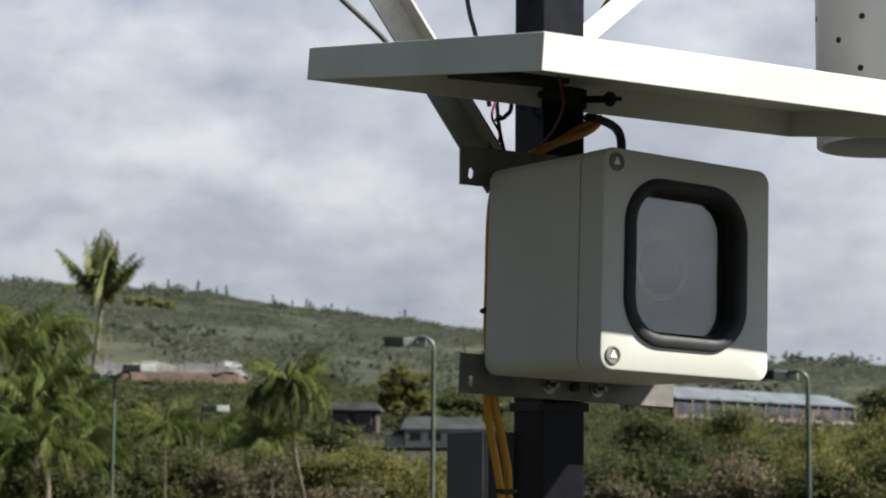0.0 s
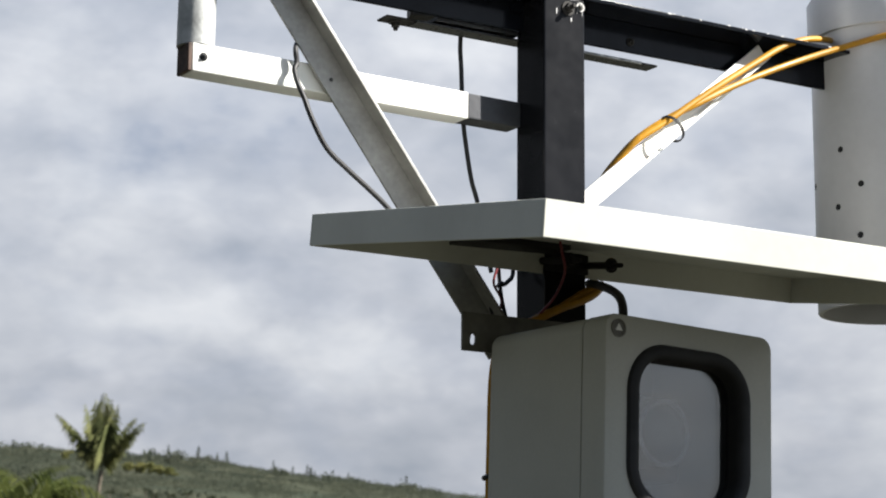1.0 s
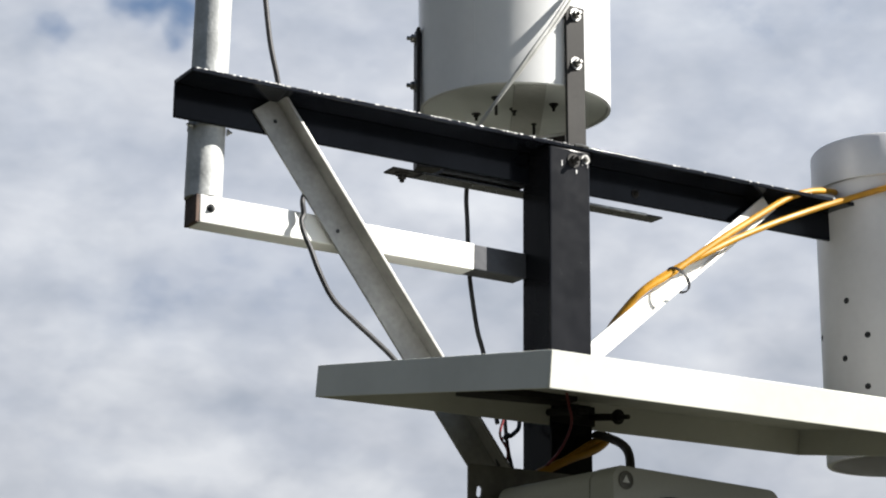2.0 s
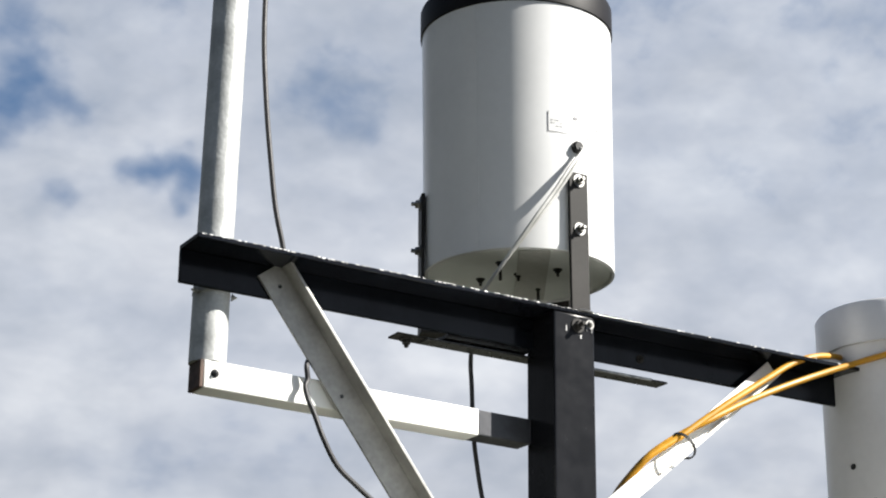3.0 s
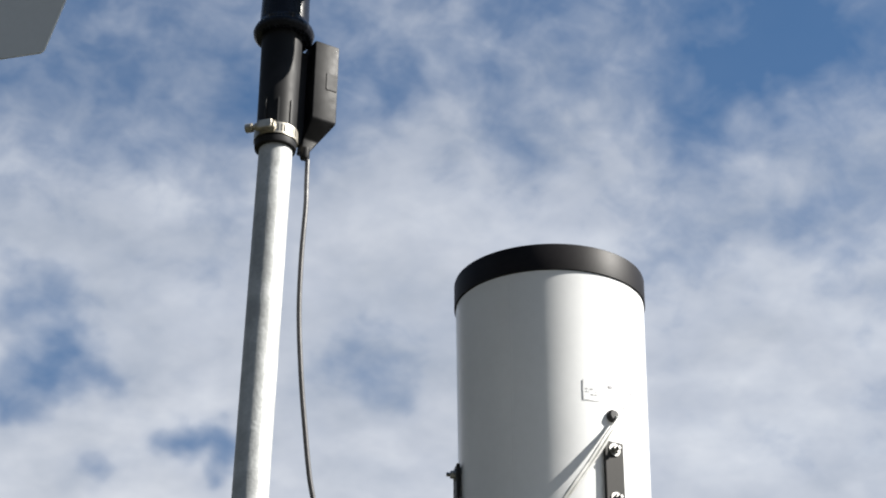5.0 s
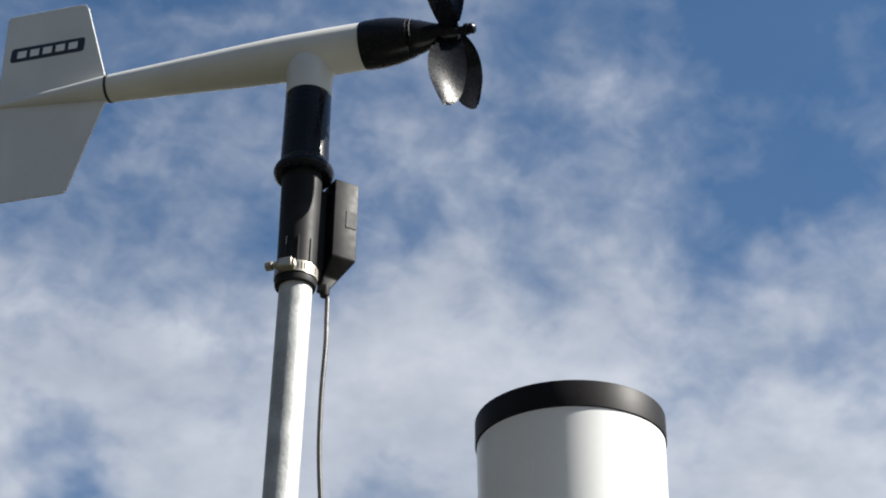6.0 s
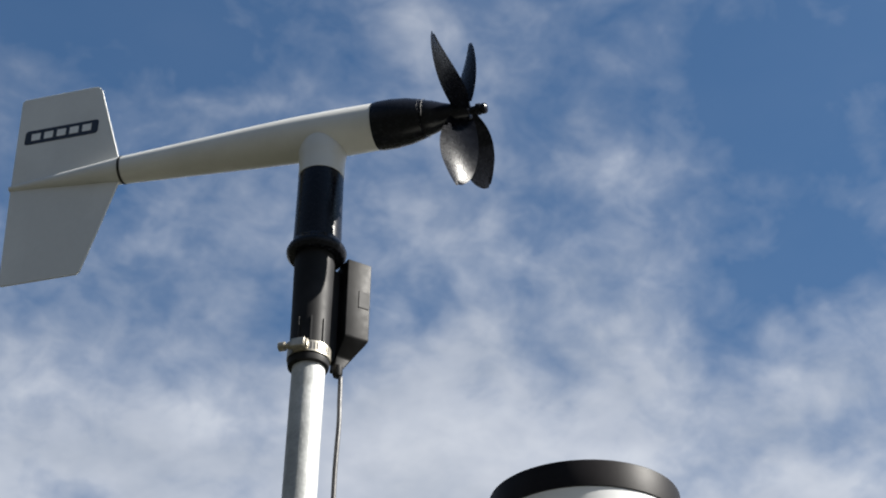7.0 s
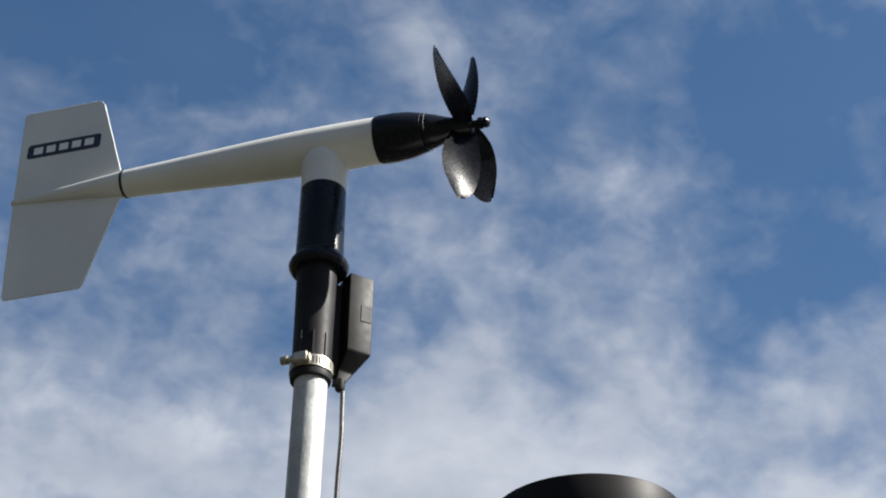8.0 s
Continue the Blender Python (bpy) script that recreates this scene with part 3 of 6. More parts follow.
def build_mast():
    mast = thing("instrument_mast", (0, 0, 0), "black square steel mast with crossbeam, braces and galvanised pipe", "mast")
    h = 0.0254
    post = part("post", box((-h, -h, 0), (h, h, 0.636 + EYEZ), 0.002), "post_paint", mast, "gloss black square steel post")
    part("base_plate", box((-0.10, -0.10, 0), (0.10, 0.10, 0.012), 0.003), "black_paint", mast)
    # angle-iron crossbeam: a flange over the post and a web hanging behind it
    top, low, xl, xr = 0.641, 0.6035, -0.4275, 0.400
    cross = join(box(at(xl, -h - 0.001, top - 0.0045), at(xr, 0.0165, top), 0.0008),
                 box(at(xl, 0.0125, low), at(xr, 0.0166, top - 0.0046), 0.0008))
    tip = Matrix.Translation(at(0, 0, 0.641)) @ Matrix.Rotation(radians(-0.75), 4, "Y") @ Matrix.Translation(-at(0, 0, 0.641))
    cross.transform(tip)
    beam = part("crossbeam", cross, "black_paint", mast, "gloss black angle-iron crossbeam")
    # bright chips put along the edge: worn metal and the sun's highlight
    rng = random.Random(12)
    bm, x = None, xl + 0.004
    while x < xr - 0.01:
        ln = rng.uniform(0.0008, 0.0048)
        if rng.random() < (0.72 if x < 0.0 else 0.35):
            p = box(at(x, -h - 0.0012, top - rng.uniform(0.0003, 0.0016)), at(x + ln, -h - 0.0002, top + 0.0002), 0.0)
            bm = join(bm, p) if bm else p
        x += ln + rng.uniform(0.0004, 0.0036)
    bm.transform(tip)
    tagged(part("worn_edge", bm, "bare_lit_metal", beam, smooth=0), "bare metal wear and painted sun highlight along the flange edge", kind="stuff")
    # the upright pipe behind the web, and the arm that carries its foot
    px, py, pr = -0.380, 0.0338, 0.0179
    part("upright_pipe", sweep([at(px - 0.0042, py, 0.5293), at(px - 0.0026, py, 0.75), at(px - 0.0010, py, 0.92), at(px + 0.0008, py, 1.086)], pr, 32), "galvanised", mast, "galvanised steel pipe")
    part("pipe_collar", lathe([(pr, 0), (pr + 0.0005, 0.0006), (pr + 0.0005, 0.003), (pr, 0.0036)], 32, Matrix.Translation(at(px - 0.004, py, 0.5970))), "galvanised", mast)
    for sx in (-1, 1):
        bolt(mast, at(px - 0.004 + sx * (pr + 0.001), py - 0.006, 0.5985), (sx, -0.2, 0), 0.0022, "galvanised", "grub_screw", 0.002)
    part("arm", box(at(-0.0905, 0.0172, 0.5020), at(-h, 0.0430, 0.5287), 0.0015), "zinc", mast, "bare metal end of the arm")
    sleeve = part("arm_sleeve", box(at(-0.3945, 0.0165, 0.5015), at(-0.0900, 0.0435, 0.5292), 0.0015), "white_paint", mast, "white-painted square arm")
    part("arm_end", box(at(-0.3985, 0.0170, 0.5017), at(-0.3946, 0.0432, 0.5290), 0.0008), "rust", sleeve, "rusty open end")
    bolt(sleeve, at(-0.3835, 0.0165, 0.5165), (0, -1, 0), 0.0024, "bar_grey", stud=0.001)
    # braces: angle section, the wide leg facing the front
    def brace(a, b, width, lip, mat, label, side):
        a, b = Vector(a), Vector(b)
        d = (b - a).normalized()
        n = Vector((0, -1, 0))
        s = d.cross(n).normalized() * side
        m = Matrix((s, n, d)).transposed().to_4x4()
        m.translation = a
        ln = (b - a).length
        bm = join(box((-width / 2, 0, 0), (width / 2, 0.003, ln), 0.0006),
                  box((width / 2 - 0.003, 0.0031, 0), (width / 2, lip, ln), 0.0006))
        bm.transform(m)
        return part("brace", bm, mat, mast, label)
    one = brace(at(-0.3350, 0.0124, 0.6286), at(-0.0550, 0.0124, 0.2665), 0.0306, 0.0210, "aluminium", "bare aluminium angle brace", -1)
    two = brace(at(0.2880, 0.0, 0.6316), at(0.0092, 0.0, 0.4018), 0.0190, 0.010, "white_paint", "white-painted angle brace", -1)
    bolt(one, at(-0.3235, 0.0094, 0.6125), (0, -1, 0), 0.0012, "bar_grey", "screw", 0.001)
    bolt(one, at(-0.252, 0.0094, 0.514), (0, -1, 0), 0.0012, "bar_grey", "screw", 0.001)
    # through-bolt and weld beads on the post head
    bolt(post, at(0.004, -h, 0.6235), (0, -1, 0), 0.0046, "dark_steel", "through_bolt", 0.006)
    bolt(post, at(0.0195, -h, 0.6275), (0, -1, 0), 0.0030, "steel", "through_bolt", 0.001)
    part("weld_bead", sweep(curve_points([at(0.006, -h - 0.0005, 0.6405), at(0.014, -h - 0.0015, 0.6415), at(0.023, -h - 0.0005, 0.641)], 6), 0.0016, 6), "steel", post)
    for x, z, w_, h_ in ((-0.0235, 0.6395, 0.0010, 0.0045), (-0.0110, 0.6185, 0.0010, 0.0060), (0.0070, 0.6120, 0.0016, 0.0040), (0.0150, 0.6240, 0.0008, 0.0080), (0.0215, 0.6215, 0.0007, 0.0060)):
        part("paint_chip", box(at(x, -h - 0.0006, z - h_ / 2), at(x + w_, -h - 0.0001, z + h_ / 2), 0.0), "bare_lit_metal", post, smooth=0)
    # clamping bar under the beam
    part("clamp_bar", box(at(-0.150, 0.020, 0.5955), at(0.156, 0.040, 0.5977), 0.0008, 2, tip), "bar_grey", mast, "grey flat bar under the crossbeam")
    part("clamp_bar", box(at(-0.182, 0.026, 0.5978), at(0.158, 0.046, 0.6000), 0.0006, 2, tip), "dark_steel", mast, "dark flat bar under the crossbeam")
    # pale strip stands in for sunlight along the bar's front edge
    part("bar_lit_edge", box(at(0.034, 0.0172, 0.5946), at(0.132, 0.0197, 0.5974), 0.0004, 2, tip), "bare_lit_metal", mast, "bright strip painted as the sunlit edge of the flat bar")
    part("packing_plate", box(at(-0.128, 0.0180, 0.6003), at(-0.027, 0.052, 0.6048), 0.0008, 2, tip), "bar_grey", mast, "grey packing plate under the crossbeam")
    bolt(mast, tip @ at(-0.166, 0.036, 0.5975), (0, 0, -1), 0.0045, "dark_steel", "bolt", 0.003)
    bolt(beam, at(0.1133, 0.0125, 0.6165), (0, -1, 0), 0.0030, "dark_steel", "bolt", 0.002)
    return mast


build_mast()


# ---- the rain gauge ----
def build_gauge():
    cx, cy, R = 0.0108, 0.092, 0.1052
    z0, z1, z2 = 0.7118, 0.9985, 1.0302
    g = thing("rain_gauge", at(cx, cy, 0.641), "white cylindrical rain gauge with dark rim on steel straps", "rain gauge")
    # it leans a little forward on its straps
    pivot = at(cx, cy, 0.641)
    lean = Matrix.Translation(pivot) @ Matrix.Rotation(radians(2.3), 4, Vector((math.cos(radians(VIEW)), -math.sin(radians(VIEW)), 0))) @ Matrix.Rotation(radians(-0.57), 4, Vector((math.sin(radians(VIEW)), math.cos(radians(VIEW)), 0))) @ Matrix.Translation(-pivot)

    def gp(name, bm, *rest, **kw):
        bm.transform(lean)
        return part(name, bm, *rest, **kw)
    o = Matrix.Translation(at(cx, cy, 0))
    gp("barrel", lathe([(R - 0.004, z0 + 0.004), (R - 0.003, z0), (R, z0 + 0.001), (R + 0.0032, z1), (R - 0.001, z1)], 96, o, close=False), "gauge_white", g, "glossy white barrel")
    gp("rim", lathe([(R + 0.0028, z1 - 0.001), (R + 0.0050, z1), (R + 0.0050, z2 - 0.0022), (R + 0.0044, z2 - 0.0006), (R + 0.0025, z2), (R - 0.001, z2 - 0.001), (R - 0.020, z2 - 0.030), (0.004, z2 - 0.075), (0, z2 - 0.075)], 96, o), "brown_rim", g, "dark anodised collecting rim")
    base = gp("base", lathe([(0, z0 + 0.003), (R - 0.0045, z0 + 0.003), (R - 0.0045, z0 + 0.0075), (0, z0 + 0.0075)], 96, o), "gauge_base", g, "white underside plate")
    gp("drain_plate", box((-0.017, -0.088, z0 + 0.0005 + EYEZ), (0.017, 0.088, z0 + 0.0029 + EYEZ), 0.0005, 2, Matrix.Translation((cx + 0.010, cy - 0.010, 0)) @ Matrix.Rotation(radians(-VIEW), 4, "Z")), "plate_grey", base, "pale grey inset plate")
    for dx, dy, ln in ((-0.0433, -0.028, 0.016), (-0.0043, -0.0049, 0.004), (0.0413, 0.0233, 0.012), (0.0233, -0.0411, 0.004), (-0.0297, 0.0325, 0.004)):
        bolt(base, lean @ at(cx + dx, cy + dy, z0 + 0.003), lean.to_3x3() @ Vector((0, 0, -1)), 0.0031, "dark_steel", "screw", ln)
    for k, az in enumerate((-88.4, 158, 30)):
        d = Vector((math.cos(radians(az)), math.sin(radians(az)), 0))
        s = Vector((-d.y, d.x, 0))
        m = Matrix((s, d, Vector((0, 0, 1)))).transposed().to_4x4()
        m.translation = at(cx, cy, 0) + d * (R + 0.002)
        top = 0.8010
        st = gp("strap", join(box((-0.0120, 0, 0.6412), (0.0122, 0.004, top), 0.0008, 2, m), box((-0.0115, -0.045, 0.6412), (0.0115, 0.0, 0.6447), 0.0006, 2, m)), "dark_steel", g, "dark steel mounting strap")
        for z in (0.7915, 0.7370):
            bolt(st, lean @ m @ Vector((0, 0.004, z)), d, 0.0042, "steel", "bolt", 0.004)
        if k == 0:
            # near-white blocks in place of the foot washer's bright reflection
            for x, w_ in ((-0.0040, 0.0022), (0.0000, 0.0044), (0.0052, 0.0040), (0.0100, 0.0030)):
                gp("bare_corner", box((x, 0.0002, 0.6415), (x + w_, 0.0046, 0.6462), 0.0004, 2, m), "bare_bright", st)
            gp("foot", box((-0.012, -0.050, 0.6412), (0.033, -0.004, 0.6435), 0.0005, 2, m), "dark_steel", g)
    # paper label bent round the barrel, with rows of print
    def patch(a0, a1, za, zb, lift):
        bm = bmesh.new()
        n = 12
        rows = []
        for z in (za, zb):
            r = R + 0.0032 * (z - z0) / (z1 - z0) + 0.00018 + lift
            rows.append([bm.verts.new(at(cx, cy, z) + Vector((math.cos(radians(a0 + (a1 - a0) * k / n)), math.sin(radians(a0 + (a1 - a0) * k / n)), 0)) * r) for k in range(n + 1)])
        for k in range(n):
            bm.faces.new((rows[0][k], rows[0][k + 1], rows[1][k + 1], rows[1][k]))
        return bm
    lab = gp("label", patch(-106, -69.5, 0.8455, 0.8690, 0.0001), "gauge_white", g, "white paper label with tiny print")
    for a0, a1, za, zb in ((-106, -105.5, 0.8455, 0.8690), (-70.0, -69.5, 0.8455, 0.8690), (-105.4, -96.0, 0.8455, 0.8459), (-80.0, -70.1, 0.8455, 0.8459)):
        gp("label_edge", patch(a0, a1, za, zb, 0.0004), "label_edge", lab)
    random.seed(5)
    for z in (0.8650, 0.8618, 0.8586, 0.8554, 0.8522):
        for a, stop in ((-104.5, -97.0), (-79.5, -71.0)):
            while a < stop:
                w = random.uniform(0.5, 1.8)
                if random.random() < 0.5:
                    gp("print_bar", patch(a, a + w, z - 0.0004, z + 0.0004, 0.0004), "label_print", lab)
                a += w + random.uniform(0.3, 1.2)
    gp("arrow_mark", patch(-89.5, -86.5, 0.8635, 0.8665, 0.0006), "label_print", lab)
    # moulding seam down the barrel
    d = Vector((math.cos(radians(-147.5)), math.sin(radians(-147.5)), 0))
    gp("seam", sweep([at(cx, cy, z0 + 0.002) + d * (R + 0.0001), at(cx, cy, z1 - 0.001) + d * (R + 0.0032)], 0.0005, 6), "gauge_white", g, "fine raised moulding seam")
    # cable gland and the pair of leads
    d = Vector((math.cos(radians(-87.5)), math.sin(radians(-87.5)), 0))
    gp("gland", lathe([(0.0068, -0.002), (0.0068, 0.003), (0.0052, 0.006), (0.0040, 0.006)], 20, axis_to(at(cx, cy, 0.8314) + d * (R + 0.0015), d)), "rubber", g, "black cable gland")
    p0 = at(cx, cy, 0.8314) + d * (R + 0.004)
    for off in (0.0, 0.0045):
        pts = [p0 + Vector((off * 0.4, 0.004, 0)), p0 + Vector((0.001, -0.007, -0.006)), p0 + Vector((-0.013 - off, -0.010, -0.029)), p0 + Vector((-0.034 - off, -0.008, -0.061)),
               p0 + Vector((-0.060 - off * 0.8, -0.003, -0.098)), p0 + Vector((-0.088, 0.022, -0.146)), p0 + Vector((-0.096, 0.048, -0.172)), p0 + Vector((-0.098, 0.062, -0.196))]
        gp("lead", sweep(curve_points(pts, 8), 0.0019, 8), "cable_white", g, "pale twin signal lead")
    return g


build_gauge()


# ---- the wind sensor ----
def build_wind_sensor():
    px, py = -0.380, 0.0338
    zc = 1.386
    w = thing("wind_sensor", at(px, py, 1.075), "white propeller wind sensor with a tail fin on a black mount", "wind sensor")
    f = Vector((math.cos(radians(-46)), math.sin(radians(-46)), 0))
    s = Vector((-f.y, f.x, 0))
    up = Vector((0, 0, 1))
    m = Matrix((-s, up, f)).transposed().to_4x4()
    m.translation = at(px, py, zc - 0.0015)
    m = m @ Matrix.Rotation(radians(0.7), 4, "X")
    o = Matrix.Translation(at(px, py, 0))
    body = part("body", lathe([(0.0, -0.262), (0.0140, -0.2615), (0.0163, -0.2605), (0.0166, -0.255), (0.0192, -0.20), (0.0222, -0.14), (0.0252, -0.08), (0.0272, -0.03), (0.0278, 0.02), (0.0276, 0.0665), (0.0, 0.0665)], 48, m), "sensor_white", w, "smooth white tapered body")
    part("seam", lathe([(0.0170, -0.2545), (0.0174, -0.2535), (0.0174, -0.2520), (0.0170, -0.2510)], 40, m, close=False), "rubber", body)
    # tail cone runs on into the fin
    tail = part("tail_cone", lathe([(0.0, -0.405), (0.0035, -0.404), (0.0045, -0.395), (0.0100, -0.33), (0.0166, -0.2550), (0.0, -0.2545)], 40, m), "sensor_white", w, "white tail cone")
    # fin outline in (along, up)
    fin = [(-0.2580, 0.012), (-0.2965, 0.136), (-0.3010, 0.142), (-0.3075, 0.1435), (-0.4030, 0.1435), (-0.4065, 0.140), (-0.4020, 0.0), (-0.3955, -0.138), (-0.3925, -0.1420), (-0.2960, -0.1425), (-0.2915, -0.139), (-0.2560, -0.014)]
    fm = Matrix((f, up, s)).transposed().to_4x4()
    fm.translation = at(px, py, zc) - s * 0.0011
    part("tail_fin", prism(fin, fm, 0.0022, 0.0004), "sensor_white", w, "thin white tail fin")
    # badge with unlettered bars, on both faces
    for sign in (-1, 1):
        bmx = fm.copy()
        bmx.translation = at(px, py, zc) + f * -0.3445 + up * 0.0790 + s * (0.00115 if sign > 0 else -0.00155)
        tilt = Matrix.Rotation(radians(-0.5), 4, "Z")
        plate = part("badge", prism(rounded(0.099, 0.0215, 0.004, 5), bmx @ tilt, 0.0004), "badge", w, "dark rounded badge with a row of white marks", smooth=0)
        bmx2 = fm.copy()
        bmx2.translation = at(px, py, zc) + f * -0.3445 + up * 0.0790 + s * (0.00155 if sign > 0 else -0.0019)
        for k in range(5):
            x = -0.0345 + k * 0.0172
            part("badge_mark", prism([(x - 0.0060, -0.0052), (x + 0.0060, -0.0052), (x + 0.0060, 0.0052), (x - 0.0060, 0.0052)], bmx2, 0.00035, 0.0), "badge_white", plate, smooth=0)
    # nose cone, spinner and propeller
    part("nose_cone", lathe([(0.0, 0.0668), (0.0279, 0.0668), (0.0288, 0.0720), (0.0288, 0.088), (0.0270, 0.106), (0.0228, 0.1235), (0.0, 0.1235)], 48, m), "gloss_black", w, "gloss black nose cone")
    for z in (0.1215, 0.1265):
        part("nose_ring", lathe([(0.0229 - 0.1 * (z - 0.1215), z), (0.0234 - 0.1 * (z - 0.1215), z + 0.0003), (0.0229 - 0.1 * (z - 0.1215), z + 0.0006)], 40, m, close=False), "rubber", w)
    prop = part("propeller", join(lathe([(0.0, 0.1242), (0.0214, 0.1242), (0.0216, 0.1255), (0.0190, 0.136), (0.0145, 0.148), (0.0120, 0.156), (0.0110, 0.176), (0.0090, 0.179), (0.0, 0.179)], 40, m),
                               lathe([(0.0045, 0.179), (0.0045, 0.1865), (0.0068, 0.1865), (0.0068, 0.1915), (0.0050, 0.1920), (0.0062, 0.1930), (0.0062, 0.1975), (0.0036, 0.1995), (0.0, 0.1995)], 20, m)), "gloss_black", w, "black four-bladed propeller")
    for k in range(4):
        bm = bmesh.new()
        rows = []
        n = 18
        for i in range(n + 1):
            t = (i / n) ** 0.85
            r = 0.009 + 0.110 * t
            chord = (0.014 + 0.036 * math.sin(math.pi * min(1, 0.12 + 0.72 * t))) * (1 if t < 0.72 else math.sqrt(max(0.03, 1 - ((t - 0.72) / 0.285) ** 2)))
            twist = radians(62 - 38 * t)
            row = []
            for c in (-0.5, -0.25, 0.0, 0.25, 0.5):
                u = chord * c
                camber = 0.003 * (1 - (2 * c) ** 2)
                row.append((u * math.cos(twist) + camber, r, u * math.sin(twist) + 0.170))
            rows.append([bm.verts.new(p) for p in row])
        for a, b in zip(rows, rows[1:]):
            for i in range(4):
                bm.faces.new((a[i], a[i + 1], b[i + 1], b[i]))
        bmesh.ops.solidify(bm, geom=bm.faces[:], thickness=0.0014)
        bm.transform(m @ Matrix.Rotation(radians(90 * k + 10), 4, "Z"))
        part("blade", bm, "gloss_black", prop)
    # neck, rotating sleeve, flange, mounting tube
    up_o = Matrix.Translation(at(px + 0.0018, py, 0))
    part("neck", lathe([(0.0262, 1.3225), (0.0262, 1.338), (0.0266, 1.348), (0.0280, 1.358), (0.0250, 1.372)], 40, up_o), "sensor_white", w, "white neck under the body")
    part("sleeve", lathe([(0.0272, 1.224), (0.0266, 1.254), (0.0260, 1.320), (0.0252, 1.3228), (0.0, 1.3228)], 48, up_o), "gloss_black", w, "gloss black rotating sleeve")
    part("skirt", lathe([(0.0, 1.2095), (0.0300, 1.2095), (0.0328, 1.2125), (0.0338, 1.217), (0.0322, 1.2215), (0.0290, 1.2245), (0.0270, 1.230)], 48, up_o), "gloss_black", w, "flared black skirt")
    tube = part("mount_tube", lathe([(0.0205, 1.0655), (0.0220, 1.0665), (0.0226, 1.070), (0.0226, 1.0735), (0.0214, 1.0745), (0.0214, 1.089), (0.0216, 1.135), (0.0224, 1.2098), (0.0, 1.2098)], 48, o), "black_plastic", w, "matt black mounting tube")
    for a in (-150, -112, -74):
        d = Vector((math.cos(radians(a)), math.sin(radians(a)), 0))
        mm = Matrix((Vector((-d.y, d.x, 0)), d, up)).transposed().to_4x4()
        mm.translation = at(px, py, 0)
        part("slot", box((-0.0009, 0.0205, 1.089), (0.0009, 0.0229, 1.120), 0.0, 1, mm), "dark", tube)
    # worm-drive band clamp
    clamp = part("band_clamp", lathe([(0.0221, 1.0750), (0.0236, 1.0750), (0.0236, 1.0880), (0.0221, 1.0880), (0.0221, 1.0750)], 48, o, close=False), "clamp_steel", w, "stainless worm-drive band clamp")
    d = Vector((-0.80, -0.60, 0))
    mm = axis_to(at(px, py, 1.0815) + d * 0.0265 + Vector((-0.60, 0.80, 0)) * -0.0, Vector((-0.66, 0.75, 0.02)))
    part("clamp_screw", join(lathe([(0.0, -0.012), (0.0045, -0.012), (0.0045, 0.010), (0.0030, 0.011), (0.0030, 0.014), (0.0050, 0.014), (0.0050, 0.021), (0.0, 0.0215)], 14, mm), box((-0.0058, -0.0050, -0.010), (0.0058, 0.0050, 0.006), 0.0012, 2, mm)), "clamp_steel", clamp)
    for k in range(7):
        a = radians(-110 + 9 * k)
        dd = Vector((math.cos(a), math.sin(a), 0))
        mm = Matrix((Vector((-dd.y, dd.x, 0)), dd, up)).transposed().to_4x4()
        mm.translation = at(px, py, 1.0815) + dd * 0.0236
        part("clamp_slot", box((-0.0007, -0.0002, -0.0042), (0.0007, 0.0003, 0.0042), 0.0, 1, mm), "dark", clamp, smooth=0)
    # junction box beside the tube, with its sloping foot
    xm = Matrix.Translation(at(px, py, 0)) @ Matrix(((1, 0, 0, 0), (0, 0, -1, 0), (0, 1, 0, 0), (0, 0, 0, 1)))
    bm = bmesh.new()
    rings = []
    for z, x0, x1, y0, y1 in ((1.2133, 0.0340, 0.0638, -0.0150, 0.0125), (1.1125, 0.0340, 0.0636, -0.0150, 0.0125), (1.0915, 0.0315, 0.0500, -0.0010, 0.0125), (1.0745, 0.0290, 0.0390, -0.0030, 0.0100)):
        rings.append([bm.verts.new(at(px + x, py + y, z)) for x, y in ((x0, y0), (x1, y0), (x1, y1), (x0, y1))])
    for a, b in zip(rings, rings[1:]):
        for k in range(4):
            bm.faces.new((a[k], a[(k + 1) % 4], b[(k + 1) % 4], b[k]))
    bm.faces.new(rings[0])
    bm.faces.new(rings[-1])
    bevel(bm, 0.0018, 3)
    jbox = part("junction_box", bm, "box_plastic", w, "black plastic junction box with a tapering foot", smooth=24)
    # coloured near-black so the gap beside the tube looks shaded
    part("shaded_gap_neck", box(at(px + 0.018, py + 0.003, 1.086), at(px + 0.0338, py + 0.0115, 1.205), 0.001), "dark", jbox)
    part("box_mark", prism([(0.0491, 1.1744), (0.0622, 1.1744), (0.0622, 1.1530), (0.0491, 1.1530)], xm @ Matrix.Translation((0, 0, 0.0147)), 0.0010, 0.0004), "rubber", jbox, "small raised panel")
    part("box_edge", box(at(px + 0.0634, py - 0.0125, 1.116), at(px + 0.0643, py + 0.0105, 1.211), 0.0003), "dark_steel", jbox)
    part("cable_gland", lathe([(0.0046, 1.0655), (0.0054, 1.0680), (0.0054, 1.0780)], 16, Matrix.Translation(at(px + 0.0340, py - 0.002, 0))), "black_plastic", jbox)
    return w


build_wind_sensor()


